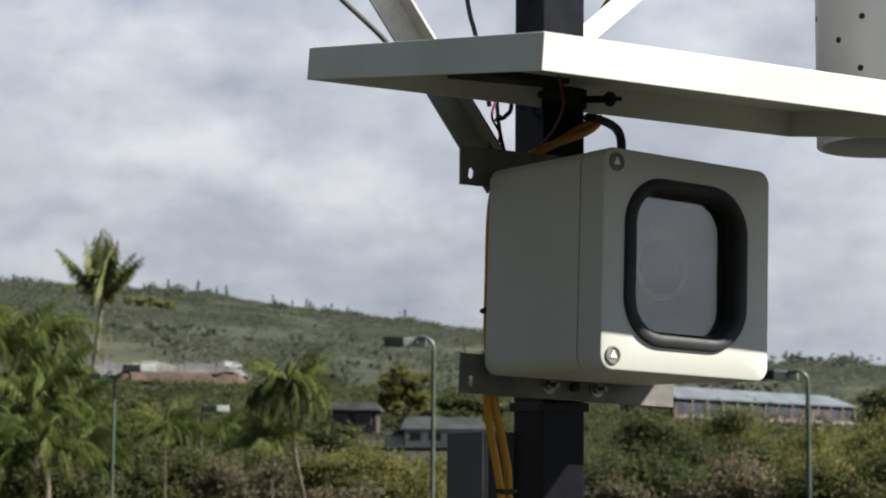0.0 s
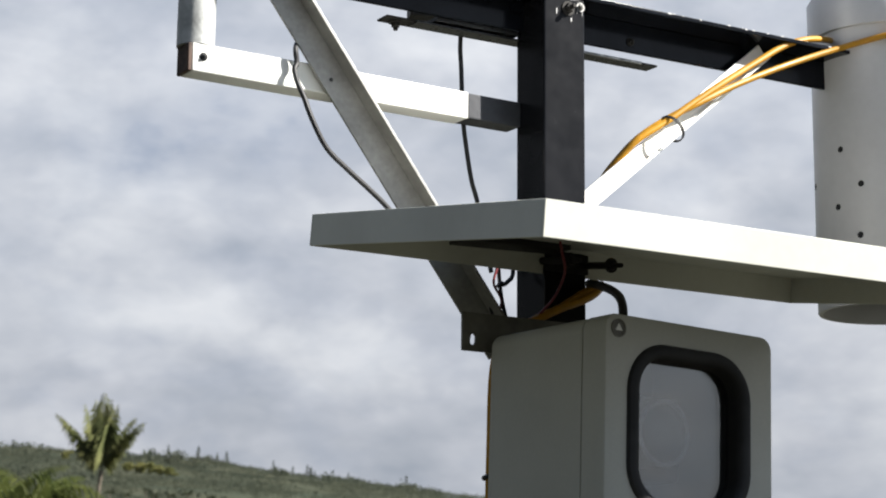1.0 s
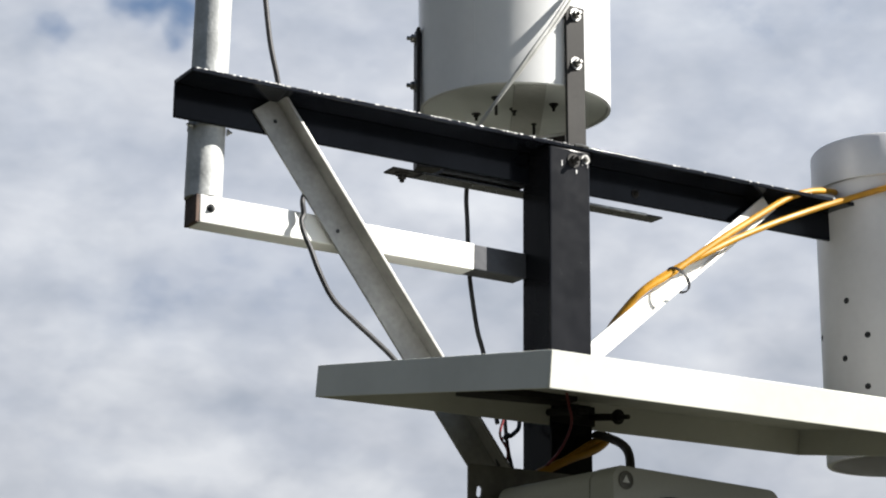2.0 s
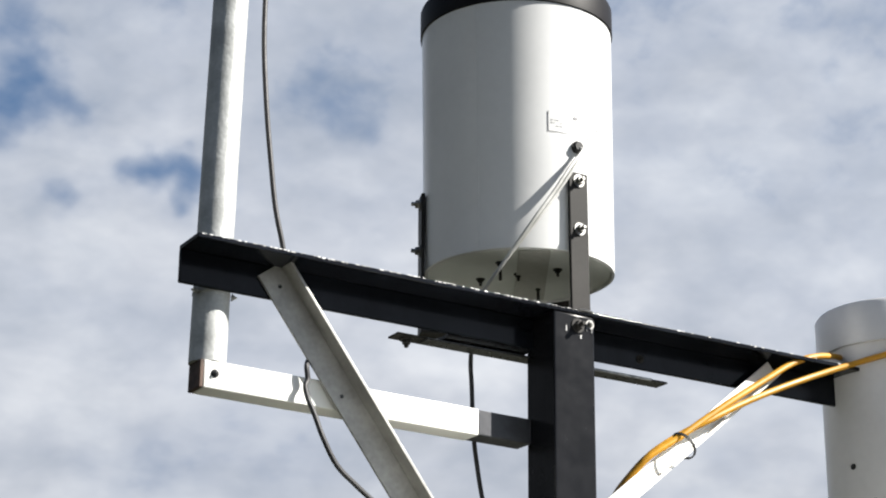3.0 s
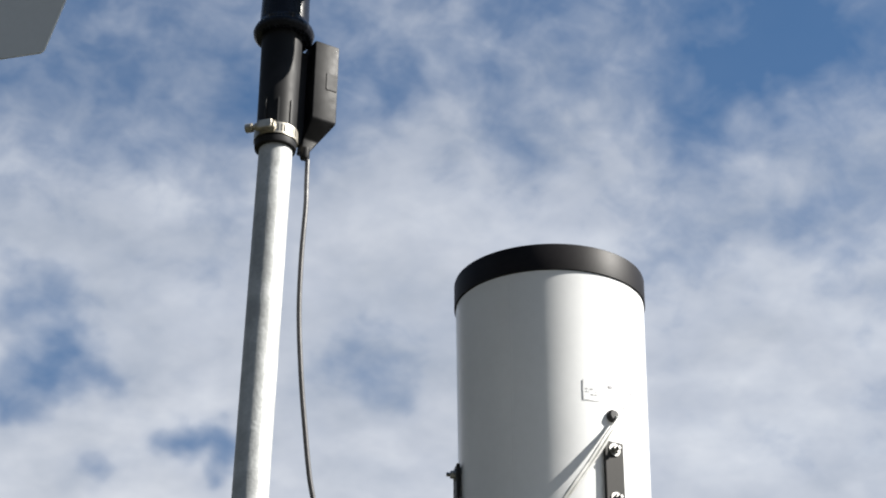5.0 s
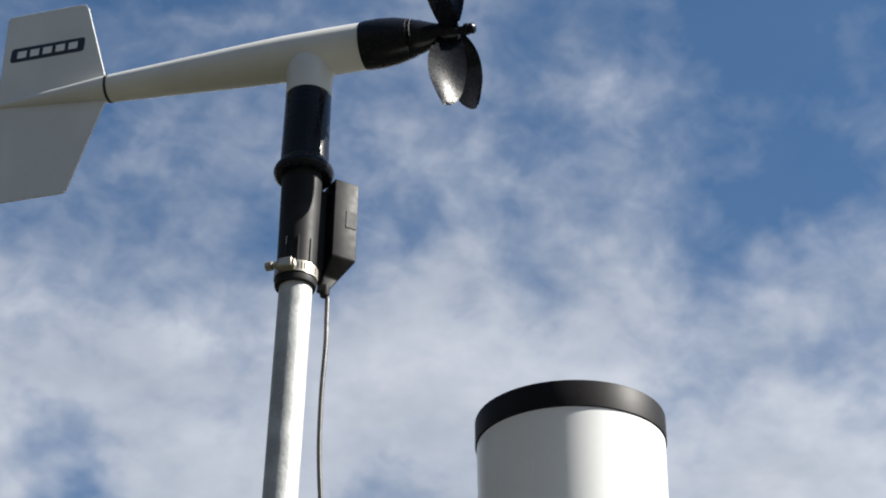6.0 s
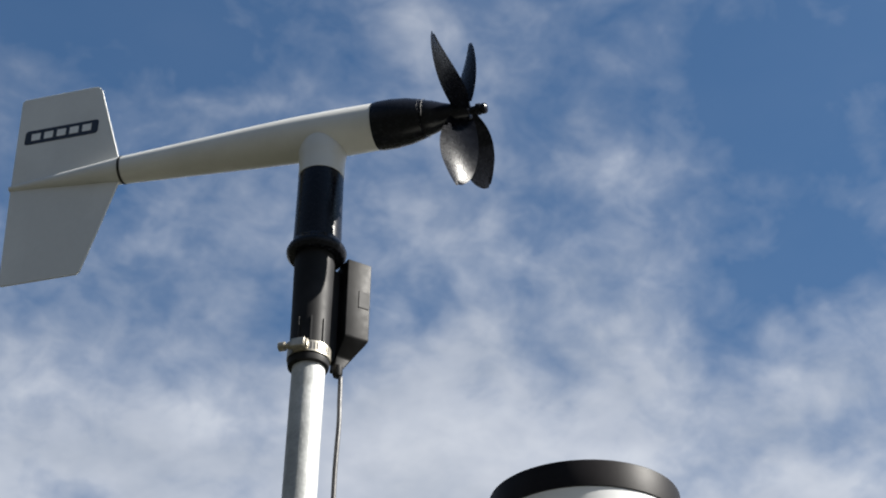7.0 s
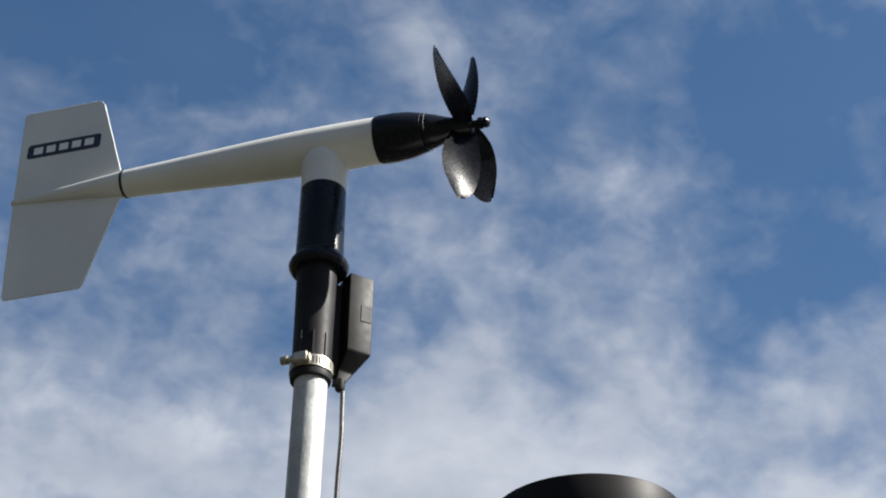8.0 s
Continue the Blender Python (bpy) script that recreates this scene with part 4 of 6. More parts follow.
# ---- the tilted shelf, a shallow inverted tray ----
def build_tray():
    t = thing("shade_tray", at(-0.06, -0.03, 0.37), "white shallow sheet-metal tray tilted over the camera box", "tray")
    x0, x1, dep, lip = -0.2869, 0.303, 0.380, 0.0295
    m = Matrix.Translation(at(0, -0.400, 0.3178)) @ Matrix.Rotation(radians(8.35), 4, "X") @ Matrix.Rotation(radians(-0.35), 4, "Y")
    th = 0.0022
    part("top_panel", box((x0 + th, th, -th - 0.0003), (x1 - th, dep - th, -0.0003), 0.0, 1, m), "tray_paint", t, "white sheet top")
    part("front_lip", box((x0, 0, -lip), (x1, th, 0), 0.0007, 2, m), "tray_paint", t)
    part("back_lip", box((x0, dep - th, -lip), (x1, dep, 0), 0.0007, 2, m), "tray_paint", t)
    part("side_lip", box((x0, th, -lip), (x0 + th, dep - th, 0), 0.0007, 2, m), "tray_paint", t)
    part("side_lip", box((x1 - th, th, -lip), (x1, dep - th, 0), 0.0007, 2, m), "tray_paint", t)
    # clamp under the panel that holds it to the post
    am = Matrix.Translation(at(0, -0.048, 0)) @ Matrix(((1, 0, 0, 0), (0, 0, -1, 0), (0, 1, 0, 0), (0, 0, 0, 1)))
    part("clamp_arm", prism([(-0.152, 0.3535), (-0.031, 0.3575), (-0.031, 0.3672), (-0.152, 0.3672)], am, 0.030, 0.0006), "dark_steel", t, "dark clamp under the tray")
    for x in (-0.028, 0.022):
        bar = part("clamp_rod", sweep([m @ Vector((x, dep - 0.05, -0.017)), m @ Vector((x, dep - 0.003, -0.017))], 0.0038, 10), "dark_steel", t)
        bolt(bar, m @ Vector((x, dep - 0.05, -0.017)), m.to_3x3() @ Vector((0, -1, 0)), 0.0045, "dark_steel", "nut", 0.012)
    part("post_saddle", box(at(-0.0262, -0.0285, 0.346), at(0.0262, -0.0257, 0.366), 0.0008), "dark_steel", t)
    return t


build_tray()


# ---- the camera box ----
def build_camera_box():
    c = thing("camera_housing", at(-0.027, -0.06, 0.07), "beige weatherproof box with a rubber-framed window", "camera box")
    w, hgt = 0.1970, 0.193
    m = Matrix.Translation(at(-0.121, -0.25, 0.1668)) @ Matrix.Rotation(radians(2.8), 4, "Z") @ Matrix.Rotation(radians(1.6), 4, "Y") @ Matrix.Translation((0.0985, 0, 0.0027))

    def shell(y0, y1, inset, hole=None):
        a = Matrix(((1, 0, 0, 0), (0, 0, 1, 0), (0, 1, 0, 0), (0, 0, 0, 1)))
        return prism(rounded(w - inset, hgt - inset, 0.013, 6), m @ Matrix.Translation((0, y0, 0)) @ a, y1 - y0, 0.0)

    def ring2(y0, y1, ow, oh, orad, iw, ih, irad, ooff, ioff):
        bm = bmesh.new()
        outer, inner = rounded(ow, oh, orad, 8), rounded(iw, ih, irad, 8)
        n = len(outer)
        rows = [[bm.verts.new((x + f_[0], y, z + f_[1])) for x, z in o_] for y, o_, f_ in ((y0, outer, ooff), (y1, outer, ooff), (y1, inner, ioff), (y0, inner, ioff))]
        for a, b in zip(rows, rows[1:] + rows[:1]):
            for k in range(n):
                bm.faces.new((a[k], a[(k + 1) % n], b[(k + 1) % n], b[k]))
        bm.transform(m)
        return bm
    woff = (-0.0024, 0.0005)
    # hollow body, open to the front, and the lid with the window cut through it
    part("body", join(ring2(0.0330, 0.1620, w - 0.001, hgt - 0.001, 0.0125, w - 0.009, hgt - 0.009, 0.010, (0, 0), (0, 0)), shell(0.1622, 0.1665, 0.001)), "box_paint", c, "beige painted box body")
    part("lid_seal", ring2(0.0312, 0.0328, w - 0.004, hgt - 0.004, 0.011, w - 0.016, hgt - 0.016, 0.008, (0, 0), (0, 0)), "rubber", c)
    bm = bmesh.new()
    rows = []
    for y, ow, oh, orad, off in ((0.0310, w, hgt, 0.013, (0, 0)), (0.0030, w, hgt, 0.013, (0, 0)), (0.0008, w - 0.0016, hgt - 0.0016, 0.0124, (0, 0)), (0.0, w - 0.0045, hgt - 0.0045, 0.0115, (0, 0)),
                                 (0.0, 0.1205, 0.124, 0.021, woff), (0.0045, 0.1205, 0.124, 0.021, woff), (0.0046, w - 0.009, hgt - 0.009, 0.010, (0, 0)), (0.0310, w - 0.009, hgt - 0.009, 0.010, (0, 0))):
        rows.append([bm.verts.new((x + off[0], y, z + off[1])) for x, z in rounded(ow, oh, orad, 8)])
    n = len(rows[0])
    for a, b in zip(rows, rows[1:] + rows[:1]):
        for k in range(n):
            bm.faces.new((a[k], a[(k + 1) % n], b[(k + 1) % n], b[k]))
    bm.transform(m)
    lid = part("lid", bm, "box_paint", c, "beige lid")
    # moulded rubber frame
    prof = [(0.0, 0.0), (0.0015, -0.0035), (0.005, -0.0050), (0.0095, -0.0045), (0.0125, -0.0020), (0.0140, 0.0030), (0.0145, 0.009), (0.0150, 0.0150)]
    bm = bmesh.new()
    rows = []
    for k, y in prof:
        rows.append([bm.verts.new((x + woff[0], y, z + woff[1])) for x, z in rounded(0.1440 - 2 * k, 0.1490 - 2 * k, 0.043 - k * 1.1, 10)])
    n = len(rows[0])
    for a, b in zip(rows, rows[1:]):
        for k in range(n):
            bm.faces.new((a[k], a[(k + 1) % n], b[(k + 1) % n], b[k]))
    bm.transform(m)
    gasket = part("window_gasket", bm, "rubber", lid, "thick black rubber window frame")
    a = Matrix(((1, 0, 0, 0), (0, 0, 1, 0), (0, 1, 0, 0), (0, 0, 0, 1)))
    pane = part("window_pane", prism(rounded(0.1150, 0.120, 0.016, 8), m @ Matrix.Translation((woff[0], 0.0115, woff[1])) @ a, 0.0030), "glass", lid, "reflecting glass pane", smooth=0)
    part("camera_body", box((-0.046, 0.060, -0.038), (0.042, 0.150, 0.040), 0.006, 3, m), "black_plastic", c, "dark camera body behind the glass")
    lm = m @ Matrix.Translation((-0.017, 0.0475, 0.000)) @ Matrix.Rotation(radians(90), 4, "X")
    part("lens", join(lathe([(0.030, 0.0), (0.030, 0.029), (0.0260, 0.030), (0.0258, 0.024), (0.0, 0.020)], 40, lm)), "black_plastic", c, "round lens")
    part("lens_rim", lathe([(0.0262, 0.0302), (0.0300, 0.0302), (0.0300, 0.0316), (0.0262, 0.0316), (0.0262, 0.0302)], 40, lm, close=False), "lens_ring", c, "pale lens rim")
    # captive corner screws: recessed cup with a triangular key
    for sx, sz in ((-1, 1), (-1, -1)):
        q = m @ Matrix.Translation((sx * 0.0850, -0.0002, sz * 0.0835)) @ Matrix.Rotation(radians(90), 4, "X")
        cup = part("lid_screw", lathe([(0.0062, 0.0), (0.0080, 0.0002), (0.0080, 0.0012), (0.0066, 0.0014), (0.0060, 0.0004)], 24, q, close=False), "strut", lid, "recessed grey screw cup")
        if sx:
            part("key", prism([(0.0042 * math.cos(radians(90 + 120 * k)), 0.0042 * math.sin(radians(90 + 120 * k))) for k in range(3)], q, 0.0012), "white_paint", cup, smooth=0)
        part("cup_floor", lathe([(0.0, 0.0), (0.0061, 0.0), (0.0061, 0.0004), (0, 0.0004)], 24, q), "strut", cup)
    for sx in (-1, 1):
        for sz in (-1, 1):
            part("spacer", lathe([(0.007, 0.1668), (0.007, 0.1800)], 16, m @ Matrix.Translation((sx * 0.05, 0, sz * 0.086)) @ Matrix.Rotation(radians(-90), 4, "X")), "dark_steel", c)
    def slotted(x0, x1, z0, z1, hx, hz):
        """A flat plate with an upright slot cut through it."""
        bm = bmesh.new()
        loops = [[bm.verts.new(at(x, -0.0715, z)) for x, z in ((x0, z0), (x1, z0), (x1, z1), (x0, z1))],
                 [bm.verts.new(at(hx + x + 0.12 * z, -0.0715, hz + z)) for x, z in rounded(0.0060, 0.0106, 0.0028, 4)]]
        edges = [bm.edges.new((p[k], p[(k + 1) % len(p)])) for p in loops for k in range(len(p))]
        bmesh.ops.triangle_fill(bm, use_beauty=True, edges=edges)
        out = bmesh.ops.extrude_face_region(bm, geom=bm.faces[:])
        bmesh.ops.translate(bm, verts=[v for v in out["geom"] if isinstance(v, bmesh.types.BMVert)], vec=(0, 0.0025, 0))
        mark_flat(bm)
        return bm
    # channel struts that hold the box to the post
    for z, x0, x1, hh, end, roll in ((0.2685, -0.1512, 0.040, 0.0365, 0, 0.0), (0.0710, -0.1500, 0.1005, 0.0370, 1, 1.9)):
        turn = Matrix.Translation(at(-0.025, -0.07, z)) @ Matrix.Rotation(radians(roll), 4, "Y") @ Matrix.Translation(-at(-0.025, -0.07, z))
        bm = join(slotted(x0, x1, z - hh / 2, z + hh / 2, x0 + 0.0118, z - 0.0070), box(at(x0 + 0.045, -0.0688, z - hh / 2), at(x1, -0.060, z - hh / 2 + 0.0025), 0.0005), box(at(-0.030, -0.0688, z - hh / 2 + 0.004), at(0.030, -0.0258, z + hh / 2 - 0.004), 0.0005))
        bm.transform(turn)
        st = part("strut", bm, "strut", c, "grey-brown channel strut")
        if end:
            for x in (-0.050, 0.006):
                bolt(st, turn @ at(x, -0.0715, z - 0.006), (0, -1, 0), 0.0048, "steel", "bolt", 0.009)
            part("clip", lathe([(0.0045, 0), (0.0045, 0.006), (0.003, 0.007)], 12, axis_to(turn @ at(-0.022, -0.0715, z - 0.006), (0, -1, 0))), "dark", st)
            part("post_collar", join(box(at(-0.0284, -0.0292, 0.0430), at(0.0284, -0.0258, 0.0520), 0.0010), box(at(-0.0285, -0.0256, 0.0430), at(-0.0257, 0.0285, 0.0520), 0.0010), box(at(0.0257, -0.0256, 0.0430), at(0.0285, 0.0285, 0.0520), 0.0010)), "rubber", st, "black collar round the post")
    return c


build_camera_box()


# ---- the white tube beside the mast ----
def build_tube():
    cx, cy, R = 0.478, 0.0, 0.084
    t = thing("white_tube", at(cx, cy, 0.33), "large white plastic tube with drilled holes, capped, at the beam's end", "tube")
    o = Matrix.Translation(at(cx, cy, 0))
    barrel = part("barrel", lathe([(R - 0.006, 0.354), (R - 0.001, 0.3535), (R, 0.355), (R, 0.690), (R - 0.006, 0.690)], 72, o, close=False), "pvc", t, "white plastic barrel")
    part("inner_wall", lathe([(R - 0.0061, 0.3545), (R - 0.0061, 0.690)], 72, o, close=False), "pvc", t)
    part("inner_plug", lathe([(0, 0.420), (R - 0.0062, 0.420), (R - 0.0062, 0.425), (0, 0.425)], 48, o), "dark_steel", t)
    part("cap", lathe([(R + 0.0005, 0.6745), (R + 0.0034, 0.6750), (R + 0.0034, 0.7215), (R + 0.001, 0.725), (0, 0.7255)], 72, o), "pvc", t, "white cap")
    # black discs on the uncut wall stand in for the shade inside drilled holes
    for ang, z in ((-173.1, 0.5327), (-156.1, 0.4894), (-177.1, 0.4667), (-157.9, 0.4309), (148.1, 0.5013)):
        d = Vector((math.cos(radians(ang)), math.sin(radians(ang)), 0))
        part("drill_hole", lathe([(0, -0.002), (0.0034, -0.002), (0.0036, 0.0004), (0.0, 0.0004)], 16, axis_to(at(cx, cy, z) + d * R, d)), "dark", barrel, smooth=0)
    return t


build_tube()


# ---- cables ----
def cable(name, pts, r, mat, label, category="cable", steps=8):
    c = thing(name, pts[0], label, category)
    part("cable_run", sweep(curve_points(pts, steps), r, 10), mat, c)
    return c


def tie(parent, p, d, r):
    m = axis_to(p, d)
    part("cable_tie", lathe([(r, -0.0016), (r + 0.0012, -0.0016), (r + 0.0012, 0.0016), (r, 0.0016), (r, -0.0016)], 18, m, close=False), "rubber", parent, "black cable tie")


def build_cables():
    # two yellow runs from the tube, along the white brace and down the post
    a = cable("yellow_cable", [at(0.3925, -0.002, 0.6632), at(0.372, -0.012, 0.6585), at(0.337, -0.020, 0.650), at(0.303, -0.020, 0.636), at(0.260, -0.020, 0.609), at(0.211, -0.020, 0.577), at(0.171, -0.018, 0.549), at(0.141, -0.016, 0.527), at(0.106, -0.010, 0.503),
                               at(0.088, 0.002, 0.480), at(0.072, 0.014, 0.452), at(0.056, 0.022, 0.400), at(0.040, 0.036, 0.340)], 0.0036, "yellow", "yellow cable tied along the white brace")
    b = cable("yellow_cable", [at(0.535, -0.080, 0.672), at(0.495, -0.090, 0.670), at(0.450, -0.086, 0.664), at(0.4161, -0.0640, 0.6569), at(0.3957, -0.0330, 0.6510), at(0.345, -0.022, 0.631), at(0.285, -0.020, 0.605), at(0.227, -0.019, 0.577), at(0.187, -0.018, 0.555), at(0.148, -0.012, 0.533), at(0.112, -0.006, 0.508),
                               at(0.092, 0.006, 0.484), at(0.076, 0.018, 0.455), at(0.060, 0.026, 0.400), at(0.036, 0.042, 0.335)], 0.0036, "yellow", "yellow cable looping off the white tube")
    tie(a, at(0.149, -0.012, 0.520), (0.77, 0, 0.64), 0.0148)
    for dx, dy in ((0.0, 0.0), (0.006, 0.006)):
        cable("yellow_cable", [at(0.034 + dx, -0.032, 0.338), at(0.0254 + dx, -0.036, 0.3324 - dy * 0.6), at(0.0051 + dx, -0.038 - dy, 0.3204 - dy * 0.4), at(-0.0191, -0.042 - dy, 0.3063), at(-0.0375, -0.044 - dy, 0.2980), at(-0.0560, -0.045 - dy, 0.2890), at(-0.082, -0.040, 0.274),
                               at(-0.089 - dx * 0.2, -0.030 - dy * 0.3, 0.241), at(-0.0920 - dx * 0.2, -0.030 - dy * 0.3, 0.170), at(-0.0925 - dx * 0.2, -0.030 - dy * 0.3, 0.100), at(-0.093 + dx * 1.3, -0.030 - dy * 0.3, 0.046),
                               at(-0.087 + dx * 2.0, -0.030, 0.014), at(-0.080 + dx * 1.9, -0.030, -0.018), at(-0.076 + dx * 1.4, -0.030, -0.042), at(-0.072 + dx * 1.4, -0.030, -0.10), at(-0.066 + dx * 1.4, -0.032, -0.30), at(-0.060 + dx * 1.4, -0.034, -0.70), at(-0.058 + dx * 1.4, -0.034, -1.54)],
              0.0040, "yellow", "yellow cable running down behind the camera box")
    cable("cable_bundle_tie", [at(-0.084, -0.030, -0.034), at(-0.078, -0.037, -0.0345), at(-0.066, -0.037, -0.0345), at(-0.060, -0.028, -0.034)], 0.0022, "rubber", "black tie round the yellow cables", "cable tie")
    cable("cable_bundle_tie", [at(-0.0985, -0.040, 0.138), at(-0.0995, -0.034, 0.1375), at(-0.096, -0.025, 0.137), at(-0.090, -0.024, 0.137)], 0.0024, "rubber", "black tie round the yellow cables", "cable tie")
    # black lead into the camera box
    k = cable("black_lead", [at(0.028, -0.030, 0.3345), at(0.0116, -0.050, 0.3330), at(-0.0105, -0.100, 0.3205), at(-0.0329, -0.150, 0.3050), at(-0.0540, -0.188, 0.2880), at(-0.0665, -0.2065, 0.2660)], 0.0042, "cable_black", "black lead bending down into the camera box")
    part("gland", lathe([(0.0080, 0.2610), (0.0080, 0.2650), (0.0060, 0.2670), (0.0060, 0.2710)], 14, Matrix.Translation(at(-0.0685, -0.2080, 0))), "rubber", k)
    # thin red and black wires from the tray clamp
    cable("thin_wire", [at(-0.0600, -0.100, 0.3600), at(-0.0576, -0.100, 0.3484), at(-0.0544, -0.100, 0.3297), at(-0.0444, -0.070, 0.3121), at(-0.0497, -0.052, 0.2966), at(-0.058, -0.048, 0.288)], 0.0013, "cable_red", "thin dark red wire under the tray", "wire")
    cable("thin_wire", [at(-0.062, 0.005, 0.350), at(-0.066, 0.005, 0.333), at(-0.057, 0.005, 0.318), at(-0.060, 0.002, 0.300), at(-0.052, -0.010, 0.286)], 0.0013, "cable_red", "thin dark red wire under the tray", "wire")
    cable("thin_wire", [at(-0.0585, 0.010, 0.372), at(-0.058, 0.010, 0.360), at(-0.056, 0.006, 0.320), at(-0.052, -0.002, 0.290), at(-0.046, -0.012, 0.272)], 0.0020, "cable_black", "thin black wire beside the post", "wire")
    cable("thin_wire", [at(-0.070, 0.005, 0.322), at(-0.071, 0.004, 0.310), at(-0.066, 0.002, 0.296), at(-0.058, -0.004, 0.286)], 0.0014, "cable_black", "thin black wire beside the post", "wire")
    cable("thin_wire", [at(-0.0620, 0.004, 0.3300), at(-0.0579, 0.004, 0.3343), at(-0.0545, 0.005, 0.3330), at(-0.0480, 0.007, 0.3370), at(-0.0400, 0.010, 0.3450), at(-0.0395, 0.011, 0.3620)], 0.0022, "cable_black", "knotted black wire end beside the post", "wire")
    # grey lead of the wind sensor: down from its box to the beam, behind the brace, on to the tray
    cable("sensor_lead", [at(-0.343, 0.030, 1.064), at(-0.3455, 0.024, 1.030), at(-0.347, 0.020, 0.999), at(-0.349, 0.020, 0.937), at(-0.348, 0.020, 0.872), at(-0.342, 0.020, 0.804), at(-0.335, 0.020, 0.750), at(-0.327, 0.020, 0.698), at(-0.317, 0.021, 0.661),
                          at(-0.308, 0.026, 0.630), at(-0.286, 0.044, 0.600), at(-0.266, 0.046, 0.566), at(-0.254, 0.046, 0.546), at(-0.262, 0.034, 0.556), at(-0.279, 0.024, 0.552), at(-0.2905, 0.0105, 0.5395), at(-0.2895, 0.0095, 0.5250), at(-0.2925, 0.0080, 0.5170), at(-0.2900, 0.0060, 0.5045), at(-0.2845, 0.0030, 0.4905), at(-0.276, 0.000, 0.468), at(-0.260, 0.000, 0.443), at(-0.238, 0.000, 0.426), at(-0.216, 0.000, 0.411), at(-0.194, 0.000, 0.395), at(-0.170, 0.0, 0.372)],
          0.0026, "cable_grey", "grey lead hanging from the wind sensor to the tray")
    cable("gauge_lead", [at(-0.070, 0.050, 0.648), at(-0.075, 0.053, 0.615), at(-0.076, 0.055, 0.590), at(-0.0745, 0.055, 0.565), at(-0.072, 0.055, 0.514), at(-0.067, 0.055, 0.479), at(-0.061, 0.055, 0.449), at(-0.054, 0.055, 0.428), at(-0.048, 0.050, 0.390), at(-0.046, 0.040, 0.352)], 0.0024, "cable_black", "dark lead of the rain gauge hanging behind the arm")


build_cables()


# ---- the slate-grey cabinet behind the post ----
def build_cabinet():
    c = thing("grey_cabinet", at(0.005, 0.09, -1.55), "slate-grey steel cabinet standing beside the post", "cabinet")
    part("body", box(at(-0.0450, 0.0505, -0.42), at(0.060, 0.1190, 0.0235), 0.002), "slate", c, "slate-grey folded steel body")
    part("edge_strip", box(at(-0.0462, 0.0470, -0.42), at(-0.0400, 0.0503, 0.0235), 0.0008), "aluminium", c, "bare metal edge strip")
    part("leg", box(at(-0.01, 0.075, -1.55), at(0.02, 0.105, -0.4202), 0.002), "dark_steel", c)


build_cabinet()
# ---- planting ----
def leaf_mesh(name, centres, size, seed, mat, parent=None, up=0.45, label="", long=1.7, outward=None):
    """Many small bent leaves, two faces each, about the given centres."""
    rng = np.random.default_rng(seed)
    c = np.asarray(centres, float)
    n = len(c)
    d = rng.normal(size=(n, 3))
    d[:, 2] = d[:, 2] * 0.6
    d /= np.linalg.norm(d, axis=1)[:, None]
    nrm = rng.normal(size=(n, 3))
    nrm[:, 2] += up * 2
    if outward is not None:
        # leaves lie along the skin of their clump
        nrm = np.asarray(outward) * 0.7 + 0.8 * rng.normal(size=(n, 3)) + [0, 0, up]
        d = np.cross(nrm, rng.normal(size=(n, 3)))
        d /= np.linalg.norm(d, axis=1)[:, None] + 1e-9
    s = np.cross(d, nrm)
    s /= np.linalg.norm(s, axis=1)[:, None] + 1e-9
    k = np.cross(s, d)
    sz = (size * rng.uniform(0.55, 1.35, n))[:, None] if np.isscalar(size) else (np.asarray(size) * rng.uniform(0.6, 1.3, n))[:, None]
    v = np.empty((n, 6, 3))
    half, w = sz * long * 0.5, sz * 0.5
    v[:, 0] = c - d * half
    v[:, 1] = c + s * w + k * w * 0.25
    v[:, 2] = c + d * half - k * half * 0.25
    v[:, 3] = c - s * w + k * w * 0.25
    v = v[:, :4].reshape(-1, 3)
    idx = np.arange(n)[:, None] * 4
    faces = np.concatenate([idx + [0, 1, 2], idx + [0, 2, 3]], 0)
    me = bpy.data.meshes.new(name)
    me.from_pydata(v.tolist(), [], faces.tolist())
    me.materials.append(M[mat])
    ob = new(name, me)
    PLACE[ob] = Matrix.Identity(4)
    if parent:
        ob.parent = parent
        ob.matrix_parent_inverse = PLACE[parent].inverted()
    if label:
        tagged(ob, label)
    return ob


def clump_points(rng, lumps, n, fill=0.8):
    """Points near the skin of several overlapping lumps (x, y, z, radius, flatness)."""
    out, ways = [], []
    total = sum(l[3] ** 2 for l in lumps)
    for x, y, z, r, flat in lumps:
        k = int(n * r * r / total) + 1
        d = rng.normal(size=(k, 3))
        d /= np.linalg.norm(d, axis=1)[:, None]
        d[:, 2] = np.where(d[:, 2] < -0.35, -d[:, 2], d[:, 2])
        wob = np.array([noise.noise((q[0] * 2.2 + x, q[1] * 2.2 + y, q[2] * 2.2 + z)) for q in d])
        rad = r * (1 - fill * rng.random(k)) * (1 + 0.8 * wob) + r * 0.25 * np.abs(rng.normal(size=k))
        rad *= 1 + 0.30 * rng.normal(size=k) * (rng.random(k) < 0.5)
        keep = wob > -0.42
        p = d * rad[:, None]
        p[:, 2] *= flat
        out.append((p + [x, y, z])[keep])
        ways.append(d[keep])
    return np.concatenate(out), np.concatenate(ways)


